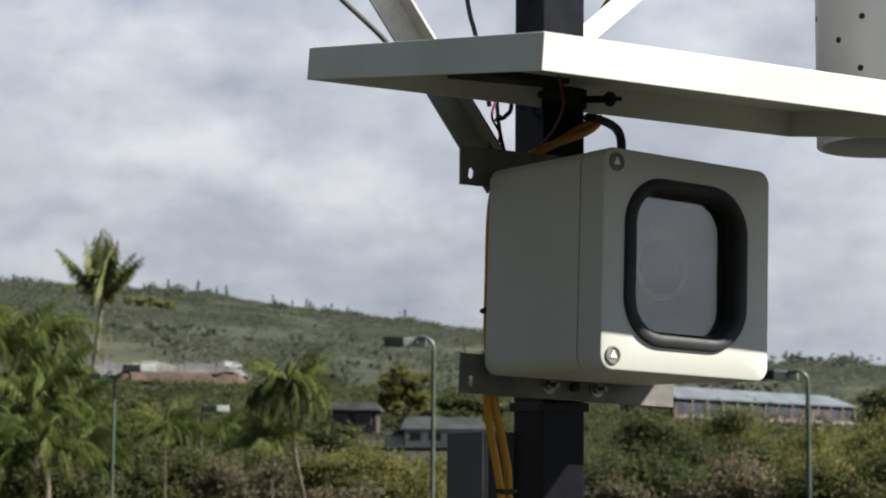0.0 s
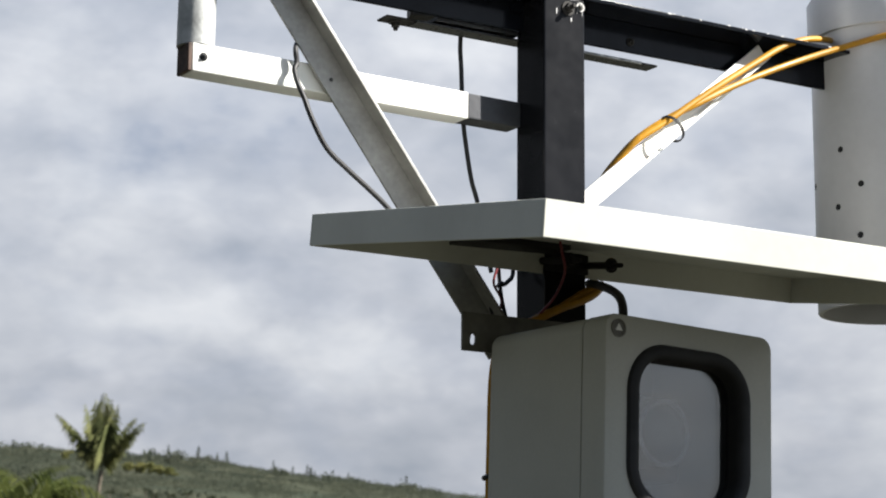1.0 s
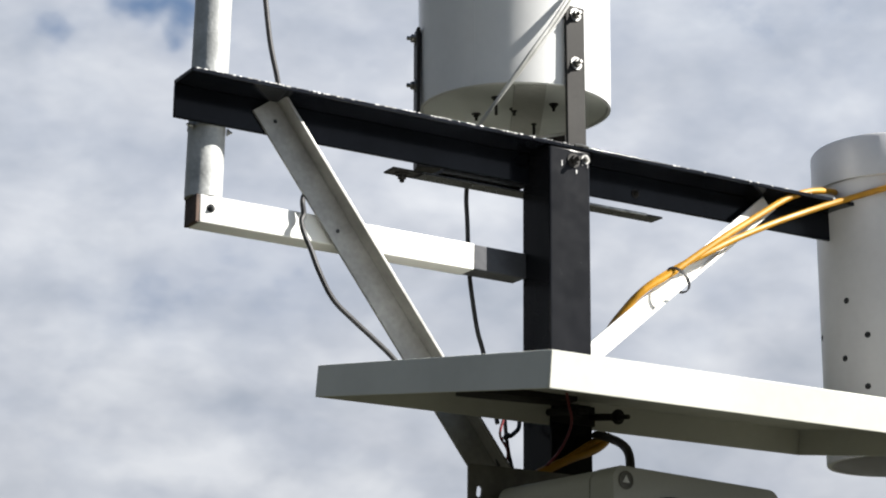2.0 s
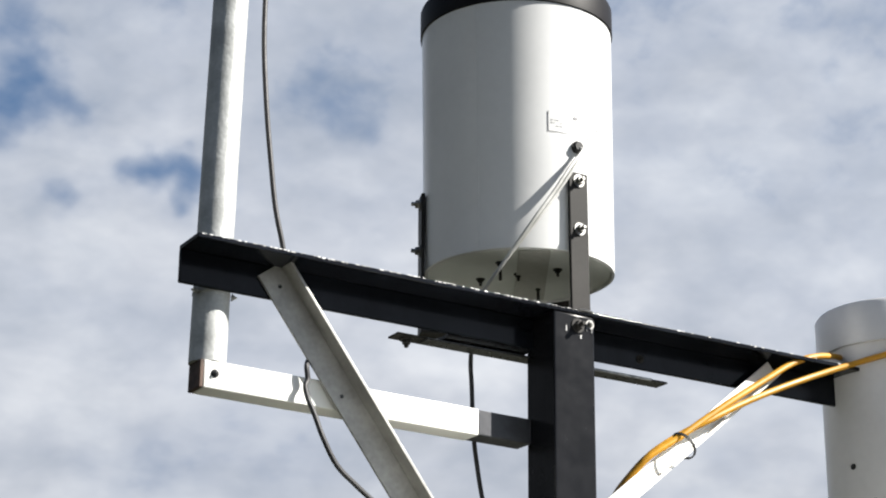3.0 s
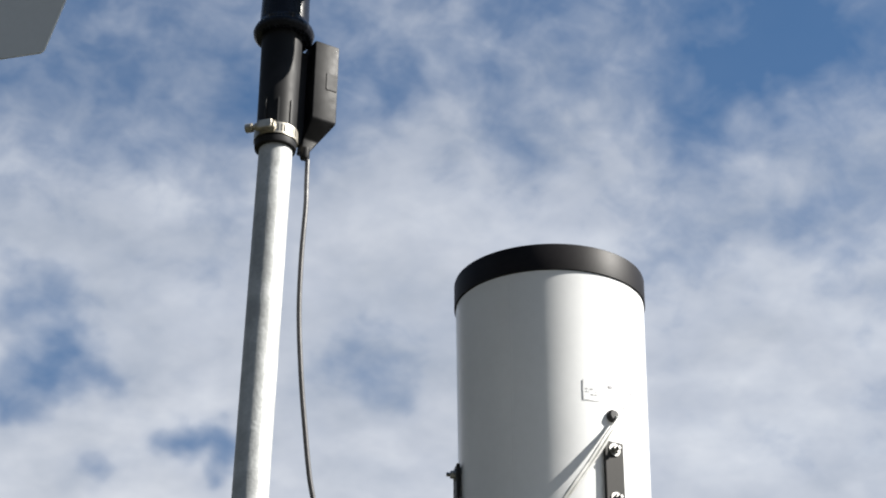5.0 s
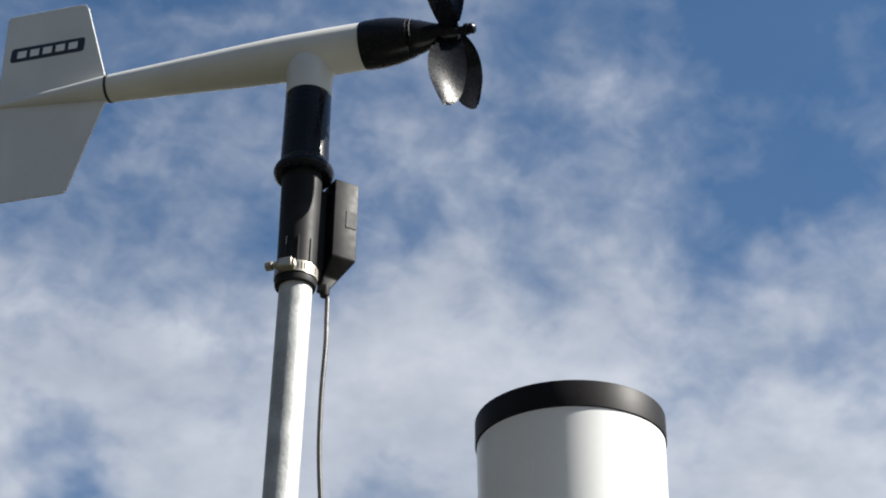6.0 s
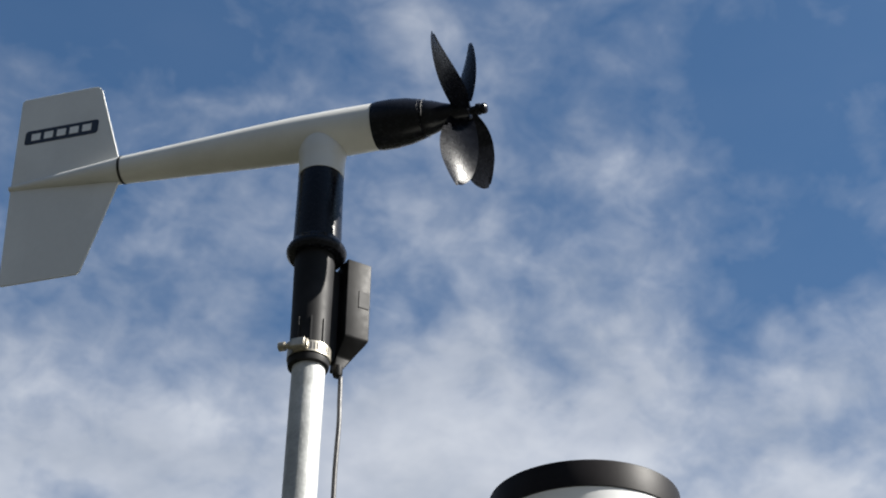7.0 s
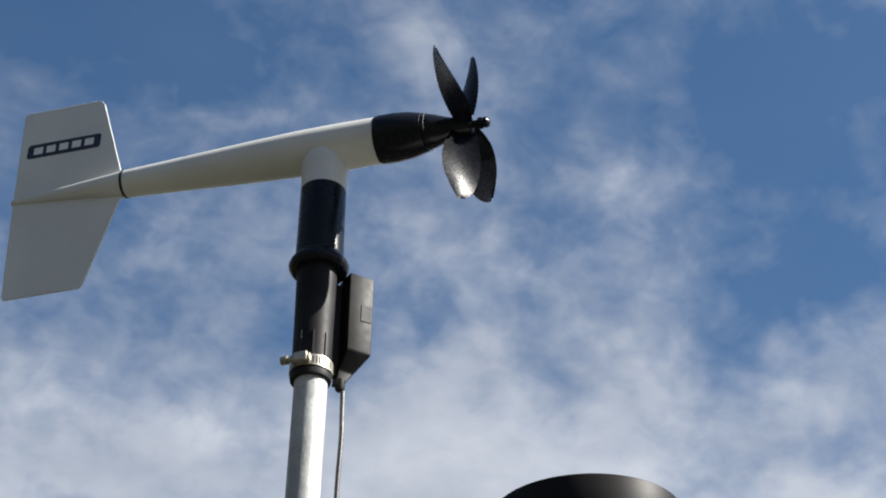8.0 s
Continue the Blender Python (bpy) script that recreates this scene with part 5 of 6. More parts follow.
def tree(name, a, d, height, spread, mat, label, seed, leaves=2600, leaf=0.10, trunk=0.09, low=0.25, flat=0.6, category="tree", group="", lumps=9, bark="bark_dark", twigs=0):
    rng = np.random.default_rng(seed)
    base = far(a, d, land(a, d))
    t = thing(name, base, label, category, group)
    lp = []
    for k in range(lumps):
        ang, rad = rng.uniform(0, 6.283), spread * math.sqrt(rng.uniform(0, 1)) * 0.72
        r = spread * rng.uniform(0.9, 1.5) / math.sqrt(lumps)
        z = height * rng.uniform(low + 0.25, 0.95) - r * flat * 0.6 - height * 0.25 * (rad / spread) ** 2
        lp.append((base.x + math.cos(ang) * rad, base.y + math.sin(ang) * rad, base.z + max(z, height * low), r, flat))
    top = base + Vector((rng.normal() * 0.1, rng.normal() * 0.1, height * 0.5))
    part("trunk", sweep(curve_points([base - Vector((0, 0, 0.1)), base.lerp(top, 0.5) + Vector((rng.normal() * 0.08, rng.normal() * 0.08, 0)), top], 4), [trunk * (1 - 0.5 * k / 8) for k in range(9)], 8), bark, t)
    for x, y, z, r, f_ in lp[:7]:
        s = base.lerp(top, rng.uniform(0.4, 1.0))
        e = Vector((x, y, z))
        pts = curve_points([s, s.lerp(e, 0.5) + Vector((0, 0, 0.12 * r)), e], 4)
        part("limb", sweep(pts, [trunk * 0.45 * (1 - 0.7 * k / 8) for k in range(9)], 6), bark, t)
    if twigs:
        bm = bmesh.new()
        for k in range(twigs):
            x, y, z, r, f_ = lp[k % len(lp)]
            q = Vector((x + rng.normal() * r * 0.8, y + rng.normal() * r * 0.8, z + r * f_ * rng.uniform(-0.9, 0.5)))
            e = q + Vector((rng.normal() * 0.05, rng.normal() * 0.05, rng.uniform(0.12, 0.5)))
            w = 0.008
            for u in (Vector((w, 0, 0)), Vector((0, w, 0))):
                bm.faces.new([bm.verts.new(c) for c in (q - u, q + u, e + u * 0.4, e - u * 0.4)])
        tagged(part("twig_growth", bm, "bark", t, smooth=0), "thin pale twigs", kind="stuff")
    pts, ways = clump_points(rng, lp, leaves)
    leaf_mesh("crown", pts, leaf, seed + 1, mat, t, outward=ways)
    return t


def frond(bm, root, out, up, length, droop, leaflet, count, rng, width=0.010, bend=1.0, blade=0.034):
    """One feather frond: a curved rib with leaflets hanging along both sides."""
    side = out.cross(up).normalized()
    pts = []
    n = 12
    p = root.copy()
    d = (out * math.cos(droop[0]) + Vector((0, 0, 1)) * math.sin(droop[0])).normalized()
    for k in range(n + 1):
        pts.append(p.copy())
        e = droop[0] - (droop[0] - droop[1]) * (k / n) ** bend
        d = out * math.cos(e) + Vector((0, 0, 1)) * math.sin(e)
        p = p + d * (length / n)
    ribs = []
    for k, q in enumerate(pts):
        w = width * (1 - 0.8 * k / n)
        ribs.append([bm.verts.new(q + side * w), bm.verts.new(q - side * w), bm.verts.new(q - Vector((0, 0, w)))])
    for x, y in zip(ribs, ribs[1:]):
        for j in range(3):
            bm.faces.new((x[j], x[(j + 1) % 3], y[(j + 1) % 3], y[j]))
    for k in range(count):
        t = 0.12 + 0.88 * (k + 0.5) / count
        f_ = t * n
        i = min(n - 1, int(f_))
        q = pts[i].lerp(pts[i + 1], f_ - i)
        axis = (pts[i + 1] - pts[i]).normalized()
        ln = leaflet * math.sin(math.pi * (0.18 + 0.76 * t)) * rng.uniform(0.8, 1.15)
        for s in (-1, 1):
            dirn = (side * s * 0.50 + axis * 0.50 + Vector((0, 0, -0.45 - 0.6 * rng.random()))).normalized()
            w = ln * blade
            mid = q + dirn * ln * 0.5 + Vector((0, 0, 0.03 * ln))
            end = q + dirn * ln + Vector((0, 0, -0.38 * ln))
            v = [bm.verts.new(q), bm.verts.new(mid + axis * w), bm.verts.new(end), bm.verts.new(mid - axis * w)]
            bm.faces.new((v[0], v[1], v[2]))
            bm.faces.new((v[0], v[2], v[3]))


def palm(a, d, crown_z, length, seed, label, lean=(0.0, 0.0), count=18, mat="palm", trunk=0.07, steep=1.25, low=-0.9, group="palms", shaft=True, spare=0.62, arch=(1.9, 2.9), bend=0.95, fronds=None, blade=0.055, bow=0.12, bark="bark"):
    rng = np.random.default_rng(seed)
    top = far(a, d, crown_z)
    ground = top + Vector((lean[0], lean[1], 0))
    b = math.degrees(math.atan2(ground.x - EYE[0], ground.y - EYE[1])) - VIEW
    ground.z = land(b, (ground.xy - Vector(EYE[:2])).length)
    t = thing("palm_tree", ground, label, "palm", group)
    mid = ground.lerp(top, 0.55) + Vector((lean[0] * bow, lean[1] * bow, 0))
    pts = curve_points([ground, mid, top], 8)
    n = len(pts)
    part("trunk", sweep(pts, [trunk * (1.35 - 0.45 * k / (n - 1)) * (1 + 0.06 * (k % 2)) for k in range(n)], 10), bark, t, "ringed grey trunk")
    if shaft:
        part("crownshaft", sweep(curve_points([top - Vector((0, 0, length * 0.30)), top - Vector((0, 0, length * 0.12)), top + Vector((0, 0, length * 0.05))], 4), [trunk * 1.15, trunk * 1.4, trunk * 1.45, trunk * 1.45, trunk * 1.4, trunk * 1.3, trunk * 1.2, trunk, trunk * 0.8], 10), "palm_stem", t, "smooth yellow-green crownshaft")
    for az, start, end, ln in fronds or ():
        way = radians(az - VIEW - a)
        bm = bmesh.new()
        frond(bm, top, Vector((math.cos(way), math.sin(way), 0)), Vector((0, 0, 1)), ln, (start, end), ln * 0.235, 48, rng, width=0.045, bend=1.8, blade=0.024)
        part("frond", bm, mat, t, smooth=0)
    for k in range(0 if fronds else count):
        ang = 2.399 * k + rng.uniform(-0.25, 0.25)
        out = Vector((math.cos(ang), math.sin(ang), 0))
        u = k / max(1, count - 1)
        start = steep * (1 - spare * u) + rng.uniform(-0.12, 0.12)
        end = start - rng.uniform(*arch) * (1.0 if u > 0.25 else 0.6)
        bm = bmesh.new()
        frond(bm, top + Vector((0, 0, length * 0.03)), out, Vector((0, 0, 1)), length * rng.uniform(1.0, 1.45), (start, max(end, low - 0.5)), length * 0.24, 26, rng, width=0.013 * length, bend=bend, blade=blade)
        part("frond", bm, "dry_frond" if (u > 0.96 and rng.random() < 0.4) else mat, t, smooth=0)
    return t


# coconut palm standing over the far bank
COCONUT = [(181, 1.05, 0.50, 5.7), (172, 1.12, 0.40, 4.9), (92, 1.56, 1.25, 6.2), (70, 1.48, 1.00, 6.0), (116, 1.48, 1.00, 5.9), (-90, 1.45, 0.95, 5.6),
           (2, 1.12, 0.35, 5.2), (-8, 1.15, 0.05, 4.8), (22, 1.24, 0.50, 5.2), (150, 1.40, 0.95, 5.6), (-60, 1.40, 0.70, 5.5)]
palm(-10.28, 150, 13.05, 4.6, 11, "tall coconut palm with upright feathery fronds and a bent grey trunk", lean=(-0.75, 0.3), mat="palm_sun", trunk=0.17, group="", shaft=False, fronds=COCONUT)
# clustered palms on the bank
for k, (a, d, z, ln, sd) in enumerate(((-12.15, 50, 4.35, 1.75, 21), (-13.45, 44, 3.75, 1.8, 22), (-11.6, 46, 3.15, 1.5, 23), (-13.0, 40, 2.65, 1.6, 24), (-12.2, 38, 2.25, 1.5, 25), (-11.25, 42, 2.25, 1.4, 26), (-13.9, 38, 2.1, 1.5, 27),
                                      (-12.8, 35, 1.55, 1.3, 28), (-11.8, 34, 1.45, 1.25, 29), (-13.6, 34, 1.35, 1.2, 30), (-10.8, 38, 1.45, 1.2, 32))):
    palm(a, d, z, ln, sd, "clustered green palm with arching fronds", lean=(random.uniform(-0.3, 0.3), random.uniform(-0.3, 0.3)), count=17, trunk=0.055)
palm(-4.66, 34, 2.66, 1.02, 31, "short palm with a bushy drooping crown and a leaning trunk", lean=(0.42, -0.26), count=38, bark="bark_dark", trunk=0.022, steep=1.45, low=-1.35, spare=0.75, arch=(2.5, 3.2), bow=-0.14, bend=0.75)
for a, d, z, ln, sd in ((-8.3, 36, 1.95, 0.80, 41), (-7.75, 56, 1.75, 1.25, 42), (-9.4, 48, 1.35, 1.1, 43), (-5.6, 50, 1.75, 1.1, 44), (-6.7, 64, 2.1, 1.2, 45), (-4.9, 46, 1.35, 0.9, 46), (-5.15, 34, 1.86, 0.62, 47)):
    palm(a, d, z, ln, sd, "low feathery palm among the shrubs", lean=(random.uniform(-0.2, 0.2), random.uniform(-0.2, 0.2)), count=18, bark="bark_dark", trunk=0.00042 * d)



def slope_distance(a, e):
    """How far off the ground reaches a height of e degrees on a bearing."""
    d = 300.0
    while d < 2200 and land(a, d) - EYEZ < d * math.tan(radians(e)):
        d += 10
    return d


for k, (a, e, hgt) in enumerate(((-7.7, 3.0, 9.5), (-7.2, 3.0, 6.5), (-7.02, 3.05, 7.5), (-8.2, 3.15, 7), (-8.7, 3.1, 7), (-10.0, 3.1, 8), (-9.5, 3.2, 6), (-8.95, 3.4, 6.5), (-5.9, 2.9, 6))):
    d = slope_distance(a, e)
    palm(a, d, land(a, d) + hgt, 2.6, 600 + k, "small dark palm on the far slope", count=12, mat="palm_far", trunk=0.22, steep=1.2, group="palms on the slope", shaft=False)
for k, (a, e, hgt) in enumerate(((-9.45, 4.30, 12), (-9.15, 4.27, 11), (-8.85, 4.24, 12), (-8.55, 4.22, 11), (-8.25, 4.18, 10), (-11.3, 4.62, 12), (-10.85, 4.60, 11))):
    d = slope_distance(a, e)
    tree("broadleaf_tree", a, d, hgt, 6.5, "hill_yellow", "yellow-green tree in a row on the hillside", 700 + k, leaves=1500, leaf=0.9, trunk=0.3, low=0.1, group="row of trees on the hill", lumps=12)

# shrubs and broad trees
WEST_BED = (
    # bearing, distance, height, spread, leaf, seed
    (-2.6, 40, 1.78, 1.15, "shrub_yellow", 51), (-1.1, 42, 1.86, 1.0, "shrub_yellow", 52), (0.2, 44, 1.75, 1.1, "shrub_yellow", 53), (-3.7, 44, 1.75, 0.9, "dry_twig", 54),
    (-4.4, 40, 1.45, 0.8, "dry_twig", 55), (-2.0, 36, 1.45, 0.9, "shrub_yellow", 56), (-6.1, 42, 1.5, 1.0, "dry_twig", 57), (-7.3, 44, 1.75, 1.2, "shrub", 58), (-8.7, 44, 1.6, 1.2, "shrub_dark", 59),
    (-10.3, 46, 2.35, 1.2, "shrub", 60), (-11.9, 36, 1.2, 1.2, "shrub", 61), (-13.2, 35, 1.15, 1.1, "shrub", 62), (-9.6, 60, 3.0, 1.6, "shrub", 63), (-5.4, 58, 1.9, 1.4, "shrub", 64),
)
EAST_BED = (
    (1.6, 48, 2.1, 1.4, "shrub_dark", 65), (3.4, 50, 2.5, 1.7, "shrub", 66), (5.3, 47, 2.75, 1.5, "shrub", 67), (6.9, 44, 2.75, 1.3, "shrub_dark", 68), (7.9, 50, 3.0, 1.6, "shrub", 69), (9.8, 46, 2.95, 1.7, "shrub", 70),
    (11.6, 44, 2.75, 1.5, "shrub_yellow", 71), (13.2, 42, 2.7, 1.5, "shrub_yellow", 72), (14.6, 44, 2.5, 1.4, "shrub", 73), (4.2, 38, 1.55, 1.2, "shrub_dark", 74), (6.0, 37, 1.45, 1.1, "shrub_dark", 75), (8.4, 36, 1.55, 1.2, "dry_twig", 76),
    (10.6, 36, 1.60, 1.2, "shrub_yellow", 77), (12.6, 35, 1.70, 1.2, "shrub", 78), (5.1, 33, 1.15, 0.7, "dry_twig", 79), (2.4, 36, 1.4, 0.9, "shrub", 80), (-0.4, 36, 1.4, 0.9, "shrub_yellow", 81), (-3.0, 34, 1.1, 0.7, "dry_twig", 82),
)
WORDS = {"shrub": "dense green shrub with small leaves", "shrub_yellow": "yellow-green shrub with small leaves", "shrub_dark": "dark green dense shrub", "dry_twig": "dry brownish twiggy shrub"}
for a, d, hgt, sp, mt, sd in WEST_BED + EAST_BED:
    tree("shrub", a, d, hgt, sp, mt, WORDS[mt], sd, leaves=16000 if mt != "dry_twig" else 8000, leaf=0.047, twigs=60 if mt == "dry_twig" else 26, trunk=0.04, low=0.10, flat=0.8, category="shrub", group="shrubs on the bank", lumps=10)
tree("broadleaf_tree", -1.15, 182, 7.2, 3.4, "shrub_yellow", "broad tree with pale yellow-green leaf tips", 91, leaves=12000, leaf=0.22, trunk=0.2, low=0.2, lumps=34)
tree("broadleaf_tree", 0.9, 178, 4.6, 4.2, "shrub_dark", "broad dark green tree beside a house", 92, leaves=5000, leaf=0.26, trunk=0.2, low=0.3, lumps=22)
tree("broadleaf_tree", -9.2, 85, 4.0, 2.6, "shrub", "olive-green tree on the bank", 93, leaves=7000, leaf=0.13, trunk=0.14, low=0.2, lumps=26)
tree("broadleaf_tree", -5.9, 110, 4.2, 2.6, "shrub", "olive-green tree on the bank", 94, leaves=6500, leaf=0.15, trunk=0.14, low=0.2, lumps=26)
tree("broadleaf_tree", -3.4, 105, 3.6, 2.0, "shrub_dark", "dark green tree below a house", 95, leaves=5500, leaf=0.15, trunk=0.12, low=0.2, lumps=22)
tree("broadleaf_tree", 13.3, 180, 5.2, 4.5, "shrub_dark", "dark green tree beyond the long building", 96, leaves=6000, leaf=0.26, trunk=0.2, low=0.2, lumps=26)


def build_woods():
    """Scrub and small trees over the flat and the slope."""
    rng = np.random.default_rng(7)
    pts, size, ways = [], [], []
    for k in range(20000):
        a = rng.uniform(-16, 16)
        d = 240 + 2060 * rng.random() ** 0.8
        # thick toward the crest and in bands, open on the middle slope
        clear = noise.noise((a * 0.35, d * 0.003, 1.0)) + 0.5 * noise.noise((a * 1.4, d * 0.012, 5.0)) + 0.45 * (d - 1150) / 1050
        if clear < rng.uniform(-0.35, 0.25):
            continue
        if -10.8 < a < -5.6 and 440 < d < 505:
            continue
        hgt = rng.uniform(1.5, 4.5) * (1.0 if d > 500 else 0.7)
        base = far(a, d, land(a, d))
        n = 20
        pts.append(rng.normal(size=(n, 3)) * [hgt * 0.8, hgt * 0.8, hgt * 0.22] + [base.x, base.y, base.z + hgt * 0.35])
        ways.append(rng.normal(size=(n, 3)) * 0.3 + [0, 0, 2.2])
        size += [hgt * 0.30] * n
    for k in range(900):
        a, d = rng.uniform(-15, 15), 420 + 1500 * rng.random()
        if noise.noise((a * 0.8, d * 0.006, 7.0)) < 0.12:
            continue
        hgt = rng.uniform(4, 8)
        base = far(a, d, land(a, d))
        n = 16
        pts.append(rng.normal(size=(n, 3)) * [hgt * 0.55, hgt * 0.55, hgt * 0.26] + [base.x, base.y, base.z + hgt * 0.5])
        ways.append(rng.normal(size=(n, 3)) * 0.4 + [0, 0, 1.2])
        size += [hgt * 0.34] * n
    # denser wood on the upper slope
    for k in range(7000):
        a, d = rng.uniform(-16, 16), 1400 + 880 * rng.random() ** 0.7
        if noise.noise((a * 0.6, d * 0.004, 11.0)) + 0.5 * noise.noise((a * 2.0, d * 0.015, 3.0)) < -0.12:
            continue
        hgt = rng.uniform(2.5, 6.0)
        base = far(a, d, land(a, d))
        n = 14
        pts.append(rng.normal(size=(n, 3)) * [hgt * 0.75, hgt * 0.75, hgt * 0.25] + [base.x, base.y, base.z + hgt * 0.4])
        ways.append(rng.normal(size=(n, 3)) * 0.35 + [0, 0, 1.4])
        size += [hgt * 0.32] * n
    # uneven tree tops along the crest
    for k in range(2600):
        a, d = rng.uniform(-16, 16), rng.uniform(2120, 2300)
        hgt = rng.uniform(4, 10) * (0.4 + abs(noise.noise((a * 1.3, 4.0, 2.0))) * 1.4 + (0.9 if 10.3 < a < 12.6 else 0.0))
        base = far(a, d, land(a, d))
        pts.append(rng.normal(size=(8, 3)) * [hgt * 0.45, hgt * 0.45, hgt * 0.24] + [base.x, base.y, base.z + hgt * 0.4])
        ways.append(rng.normal(size=(8, 3)) * 0.45 + [0, 0, 0.8])
        size += [hgt * 0.40] * 8
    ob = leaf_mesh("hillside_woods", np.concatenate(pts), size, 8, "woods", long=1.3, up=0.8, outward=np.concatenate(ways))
    tagged(ob, "scrub and small trees over the hillside", "woods", kind="stuff")
    # olive scrub over the flat between the bank and the hill
    pts, size, ways = [], [], []
    for k in range(2600):
        a, d = rng.uniform(-16, 16), 75 + 370 * rng.random() ** 0.8
        if (-10.2 < a < -5.6 and d > 400) or (-2.6 < a < 2.8 and 125 < d < 160) or (-4.0 < a < -1.6 and 160 < d < 176) or (5.0 < a < 14 and 190 < d < 245):
            continue
        hgt = rng.uniform(0.9, 1.9) * (0.75 + d / 330) * (1.0 + 0.5 * noise.noise((a * 0.9, d * 0.02, 3.0)))
        if -2.6 < a < 2.8 and 85 < d < 160:
            hgt *= 0.6
        base = far(a, d, land(a, d))
        n = 90
        pts.append(rng.normal(size=(n, 3)) * [hgt * 0.55, hgt * 0.55, hgt * 0.26] + [base.x, base.y, base.z + hgt * 0.5])
        ways.append(rng.normal(size=(n, 3)) * 0.5 + [0, 0, 0.9])
        size += [0.10 + d * 0.0011] * n
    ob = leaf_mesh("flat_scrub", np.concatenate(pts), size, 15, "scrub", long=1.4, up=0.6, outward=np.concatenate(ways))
    tagged(ob, "olive-brown scrub over the flat land", "scrub", kind="stuff")
    # pointed conifers along the ridge
    pts, size = [], []
    for a in (-8.3, -8.05, -7.95, -7.45, -6.85, -6.6, -5.2, -4.6, -4.15, -4.05, -3.95, -2.9, -2.28, -1.2):
        d = 2250
        hgt = rng.uniform(7, 18)
        base = far(a + rng.uniform(-0.03, 0.03), d, land(a, d))
        for i in range(60):
            t = rng.random()
            r = hgt * 0.20 * (1 - t)
            ang = rng.uniform(0, 6.283)
            pts.append((base.x + math.cos(ang) * r, base.y + math.sin(ang) * r, base.z + hgt * t))
            size.append(hgt * 0.13)
    ob = leaf_mesh("ridge_conifers", pts, size, 9, "woods", long=1.3)
    tagged(ob, "pointed dark conifers along the ridge", "woods", kind="stuff")


build_woods()


# ---- lamps, houses ----
def court_lamp(a, d, top, heads, label, size=1.0, thick=0.040):
    base = far(a, d, land(a, d))
    t = thing("lamp_post", base, label, "lamp post", "green lamp posts")
    left = Vector((-math.cos(radians(VIEW + a)), math.sin(radians(VIEW + a)), 0))
    r, k = thick * size, d / 55 * size
    part("pole", sweep([base, Vector((base.x, base.y, top - 0.38 * k))], r, 12), "lamp_green", t, "dark green pole")
    for s, reach, pale, drop, hs in heads:
        dirn = left * s
        reach *= k
        p0 = Vector((base.x, base.y, top - 0.40 * k))
        pts = curve_points([p0, p0 + Vector((0, 0, 0.22 * k)) + dirn * 0.03 * k, p0 + Vector((0, 0, 0.38 * k)) + dirn * 0.20 * k, p0 + Vector((0, 0, 0.40 * k)) + dirn * (reach - 0.12 * k), p0 + Vector((0, 0, 0.34 * k)) + dirn * reach, p0 + Vector((0, 0, 0.20 * k)) + dirn * reach], 6)
        part("arm", sweep(pts, r * 0.8, 10), "lamp_green", t)
        m = Matrix((dirn, dirn.cross(Vector((0, 0, 1))), Vector((0, 0, 1)))).transposed().to_4x4() @ Matrix.Scale(k * hs, 4)
        m.translation = p0 + Vector((0, 0, (0.28 - drop) * k)) + dirn * reach
        # light and dark halves swap so the right-hand one always looks sunlit
        head = part("lamp_head", box((-0.28, 0.06, -0.14), (0.38, 0.50, 0.12), 0.02, 2, m), "lamp_sunlit" if pale else "lamp_shaded", t, "boxy floodlight housing")
        part("visor", box((0.39, 0.0, -0.14), (0.95, 0.45, 0.14), 0.02, 2, m), "lamp_shaded" if pale else "lamp_sunlit", head, "hooded floodlight end")


court_lamp(-0.31, 33, 3.58, ((1, 0.50, True, 0.0, 1.0),), "dark green gooseneck lamp post with a boxy floodlight")
court_lamp(10.87, 33, 3.02, ((1, 0.55, True, -0.02, 1.0),), "dark green gooseneck lamp post with a boxy floodlight")
court_lamp(-9.84, 33, 2.92, ((1, 0.18, True, 0.02, 0.57), (-1, 0.42, False, -0.22, 0.75)), "dark green lamp post with two boxy floodlights", thick=0.027)
court_lamp(-7.25, 44, 2.62, ((-1, 0.30, False, 0.0, 1.0),), "dark green lamp post with a boxy floodlight", 0.62)


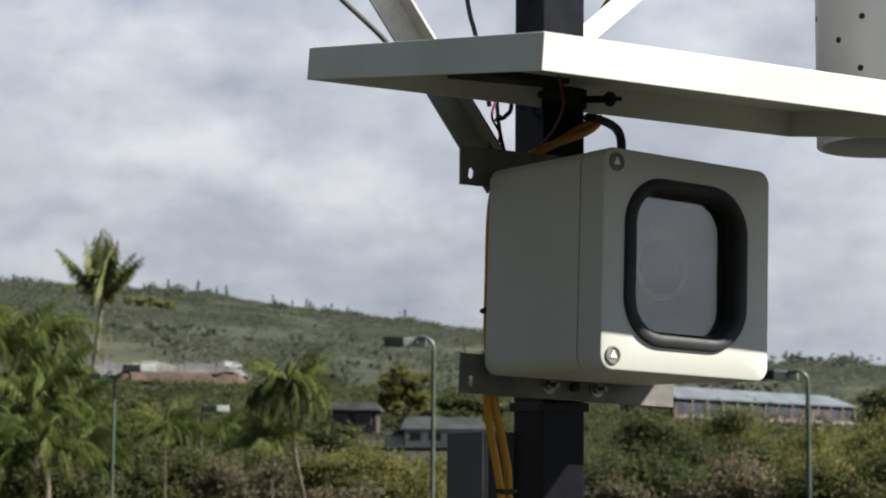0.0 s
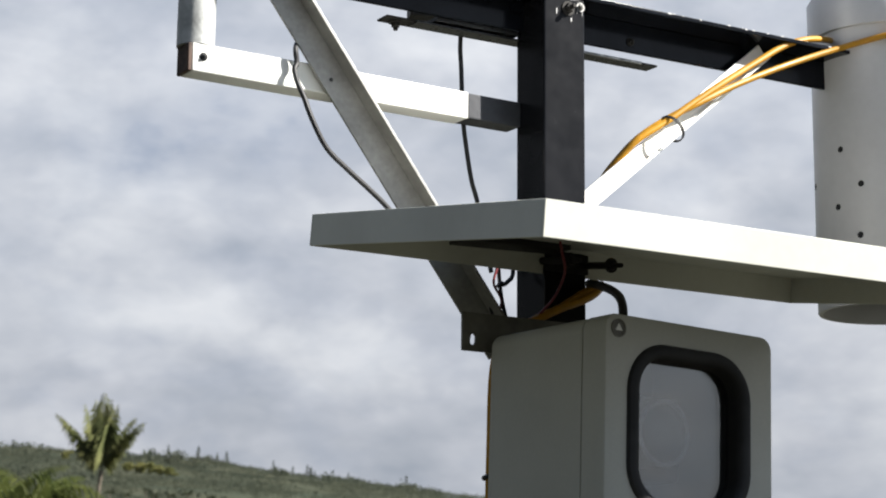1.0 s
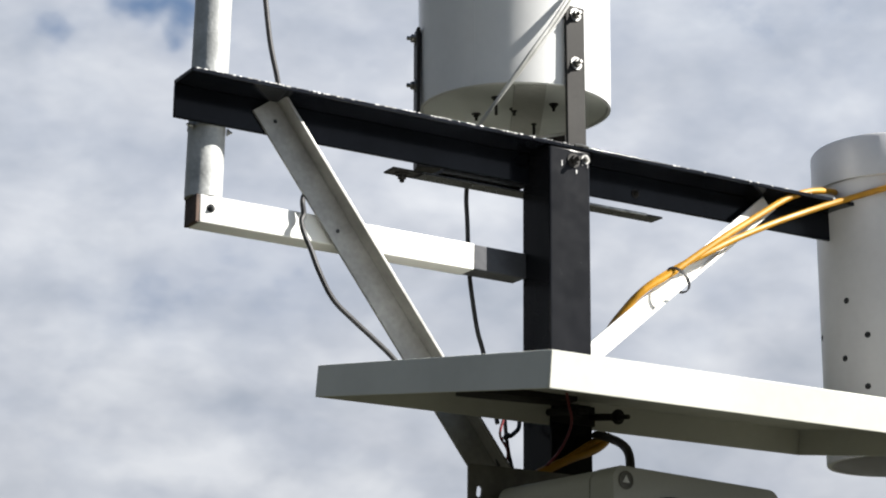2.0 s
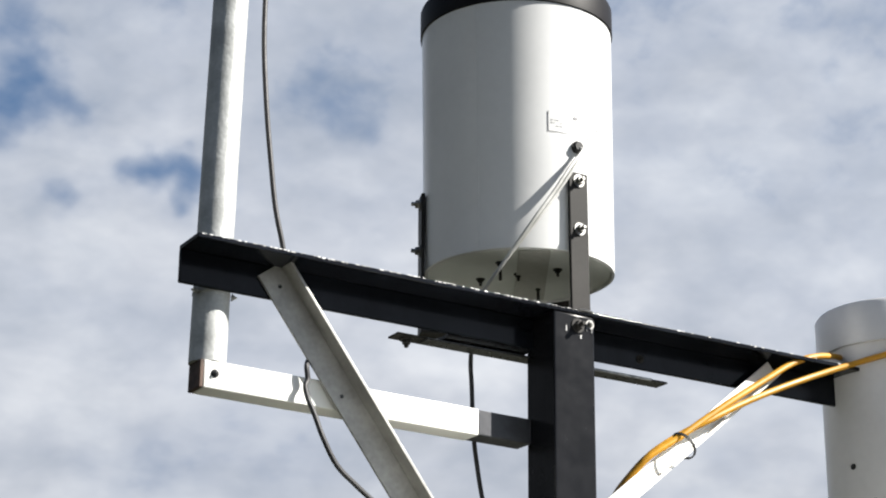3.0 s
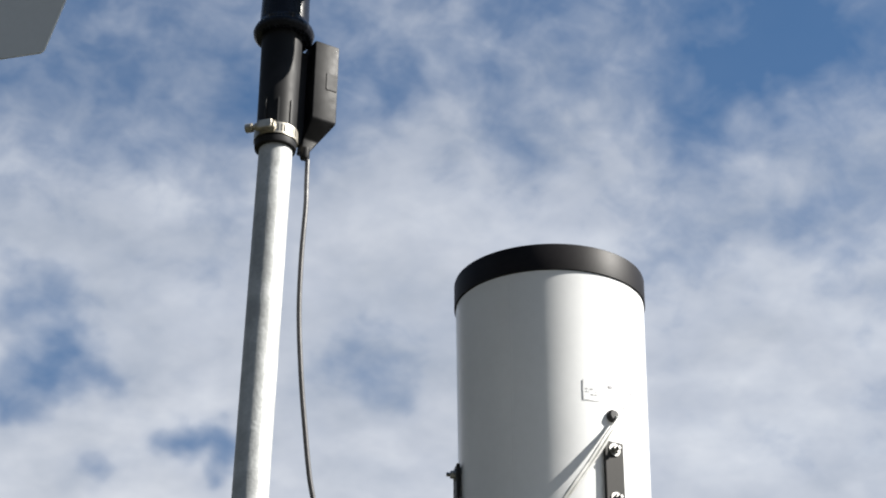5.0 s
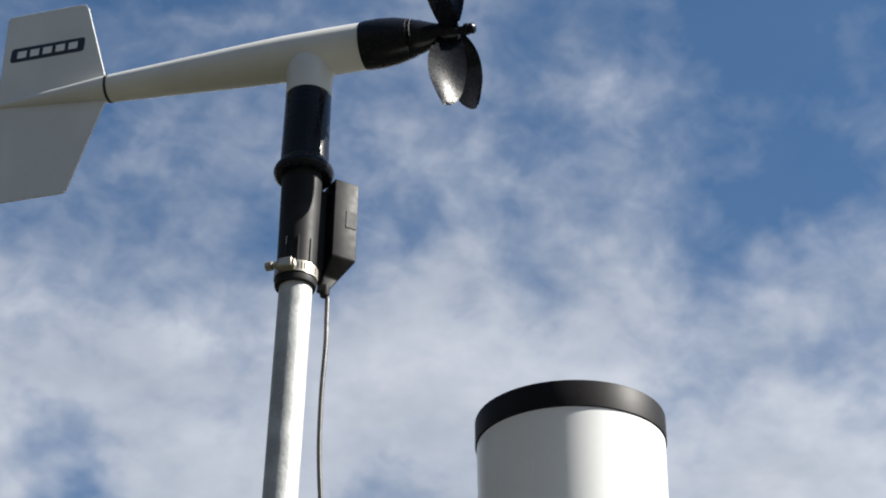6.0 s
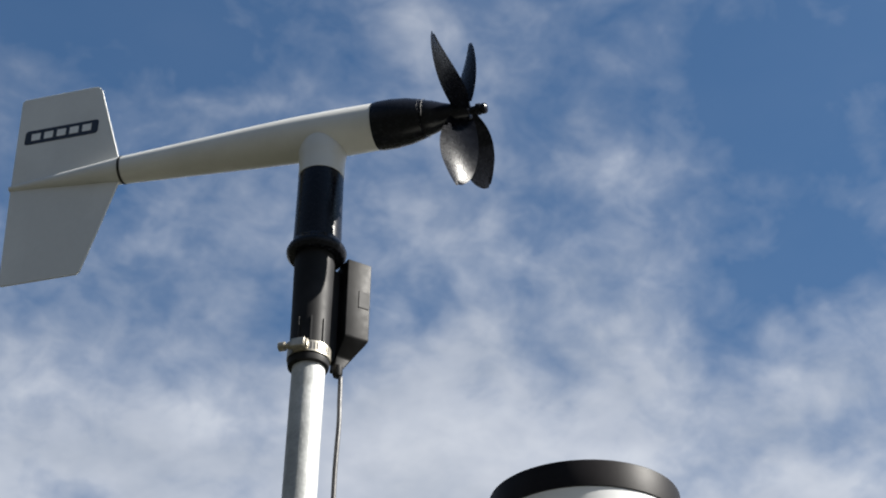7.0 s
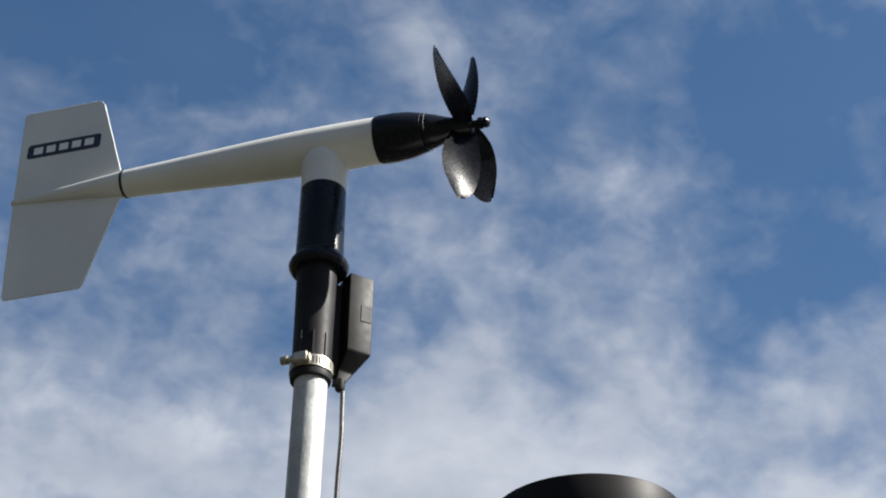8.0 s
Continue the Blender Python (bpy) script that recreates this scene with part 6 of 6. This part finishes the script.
def house(name, a, d, w, dep, wall_h, roof_h, turn, wall, roof, n_win, label, lift=0.0, gable=0.9, overhang=0.5, bays=False, wing=0.0):
    base = far(a, d, land(a, d) - 0.3 + lift)
    t = thing(name, base, label, "house")
    m = Matrix.Translation(base) @ Matrix.Rotation(radians(-(VIEW + a) + turn), 4, "Z")
    part("wall", box((-w / 2, 0, 0), (w / 2, dep, wall_h), 0.03, 1, m), wall, t)
    o = overhang
    z0, z1 = wall_h + 0.01, wall_h + roof_h
    bm = bmesh.new()
    v = [bm.verts.new(p) for p in ((-w / 2 - o, -o, z0), (w / 2 + o, -o, z0), (w / 2 + o, dep + o, z0), (-w / 2 - o, dep + o, z0), (-w / 2 * gable, dep / 2, z1), (w / 2 * gable, dep / 2, z1),
                                   (-w / 2 - o, -o, z0 + 0.15), (w / 2 + o, -o, z0 + 0.15), (w / 2 + o, dep + o, z0 + 0.15), (-w / 2 - o, dep + o, z0 + 0.15))]
    for f_ in ((0, 1, 2, 3), (6, 7, 5, 4), (8, 9, 4, 5), (7, 8, 5), (9, 6, 4), (0, 1, 7, 6), (1, 2, 8, 7), (2, 3, 9, 8), (3, 0, 6, 9)):
        bm.faces.new([v[i] for i in f_])
    bm.transform(m)
    part("roof", bm, roof, t, smooth=0)
    for k in range(n_win):
        x = -w / 2 + w * (k + 0.5) / n_win
        ww, wh, wz = w / n_win * (0.35 + 0.35 * abs(math.sin(3.7 * k + 1.0)) if bays else 0.55), wall_h * 0.42, wall_h * 0.42
        win = part("window", box((x - ww / 2 - 0.08, -0.06, wz - 0.08), (x + ww / 2 + 0.08, -0.003, wz + wh + 0.08), 0.01, 1, m), "trim_white", t, "white-framed window")
        part("pane", box((x - ww / 2, -0.09, wz), (x + ww / 2, -0.062, wz + wh), 0.0, 1, m), "window_dark", win, smooth=0)
        if bays:
            part("post", box((x + w / n_win / 2 - 0.08, -0.4, 0), (x + w / n_win / 2 + 0.08, -0.24, wall_h), 0.01, 1, m), "trim_white", t)
    if wing:
        # a lower wing on one end with a lean-to roof
        part("wing_wall", box((-w / 2 - wing, 0.8, 0), (-w / 2 - 0.005, dep - 1, wall_h * 0.75), 0.02, 1, m), wall, t)
        bm = bmesh.new()
        lo, hi = wall_h * 0.76, wall_h * 1.12
        v = [bm.verts.new(p) for p in ((-w / 2 - wing - o, 0.4, lo), (-w / 2 - 0.01, 0.4, lo), (-w / 2 - 0.01, dep - 0.7, lo), (-w / 2 - wing - o, dep - 0.7, lo), (-w / 2 - 0.01, 1.4, hi), (-w / 2 - 0.01, dep - 1.6, hi))]
        for f_ in ((0, 1, 2, 3), (0, 1, 4), (2, 3, 5), (3, 0, 4, 5), (1, 2, 5, 4)):
            bm.faces.new([v[i] for i in f_])
        bm.transform(m)
        part("wing_roof", bm, roof, t, smooth=0)
        part("porch_rail", box((0.1, -0.30, 0.35), (w / 2 - 0.1, -0.24, 0.50), 0.01, 1, m), "trim_white", t)
    if bays:
        part("railing", box((-w / 2, -0.46, 0.55), (w / 2, -0.40, 0.75), 0.01, 1, m), "trim_white", t)
    return t


house("long_building", 9.75, 225, 42.0, 7.0, 2.6, 1.55, 61, "wall_red", "roof_blue", 13, "long red-brown building with a blue-grey metal roof", lift=0.3, gable=1.0, bays=True)
house("shed", 6.5, 200, 3.4, 3.0, 1.1, 0.5, 10, "wall_red", "roof_red", 1, "low shed with a faded red roof", lift=0.3, gable=0.9, overhang=0.2)
house("bungalow", 0.05, 150, 6.3, 6.0, 1.25, 1.15, 3, "wall_pale", "roof_grey", 4, "pale bungalow with a grey shingled roof", lift=0.65, gable=0.95, overhang=0.35, wing=1.5)
house("bungalow", -2.75, 170, 4.4, 2.6, 1.9, 0.9, -8, "wall_brown", "roof_dark", 2, "house with a dark shingled roof", lift=1.0, gable=0.85, overhang=0.4)



def earth_bank():
    t = thing("earth_bank", far(-8.0, 470, land(-8.0, 470)), "bare reddish earth bank with a pale retaining wall", "bank", kind="structure")
    for a0, a1, d, z0, z1, mt, nm in ((-8.7, -6.6, 462, 13.5, 18.0, "earth", "lower_terrace"), (-9.9, -5.8, 470, 17.6, 21.9, "earth", "upper_terrace"), (-10.7, -5.9, 486, 21.0, 25.0, "wall_grey", "retaining_wall")):
        bm = bmesh.new()
        n = 110
        rows = []
        for j, (u, dd) in enumerate(((0.0, 0.0), (0.3, 2.0), (0.7, 5.0), (0.93, 7.0), (1.0, 9.0), (0.98, 18.0), (0.0, 20.0))):
            row = []
            for k in range(n + 1):
                b = a0 + (a1 - a0) * k / n
                end = min(1.0, 14.0 * k / n, 11.0 * (n - k) / n) ** 0.7
                step = 0.82 + 0.18 * math.floor(3 * (0.5 + noise.noise((b * 1.3, 2.0, z0)))) / 2 if mt != "earth" else 0.93 + 0.10 * noise.noise((b * 2.0, 3.0, z0))
                wob = noise.noise((b * 2.5, j * 0.8, z0)) + 0.12 * noise.noise((b * 6, j * 1.5, z0))
                amp = 1.5 if mt == "earth" else 0.2
                row.append(bm.verts.new(far(b, d + dd + wob * amp * 2, z0 + (z1 - z0) * u * end * step + wob * amp * 0.5)))
            rows.append(row)
        for x, y in zip(rows, rows[1:]):
            for k in range(n):
                bm.faces.new((x[k], x[k + 1], y[k + 1], y[k]))
        part(nm, bm, mt, t)


earth_bank()
for k, a in enumerate((-10.1, -9.75, -9.45, -9.1, -8.75, -8.35, -7.7, -7.2, -6.75, -6.4, -6.1)):
    tree("shrub", a, 452, 15.2 + 1.3 * math.sin(2.1 * k) - land(a, 452), 3.4, "shrub" if k % 2 else "shrub_dark", "olive scrub below the earth bank", 800 + k, leaves=1400, leaf=0.55, trunk=0.12, low=0.2, category="shrub", group="scrub below the bank", lumps=8)


def van(a, d, z, turn):
    base = far(a, d, z)
    t = thing("parked_van", base, "white van parked on the earth bank", "van")
    m = Matrix.Translation(base) @ Matrix.Rotation(radians(-(VIEW + a) + turn), 4, "Z")
    part("body", box((-2.2, 0, 0.35), (2.2, 1.8, 1.8), 0.15, 2, m), "pvc", t)
    part("windscreen", box((1.4, -0.02, 1.25), (2.25, 0.01, 1.85), 0.0, 1, m), "window_dark", t)
    for x in (-1.5, 1.5):
        part("wheel", lathe([(0.0, -0.1), (0.34, -0.1), (0.34, 0.12), (0.0, 0.12)], 20, m @ Matrix.Translation((x, 0.05, 0.34)) @ Matrix.Rotation(radians(90), 4, "X")), "rubber", t)


van(-6.35, 476, 22.4, 4)
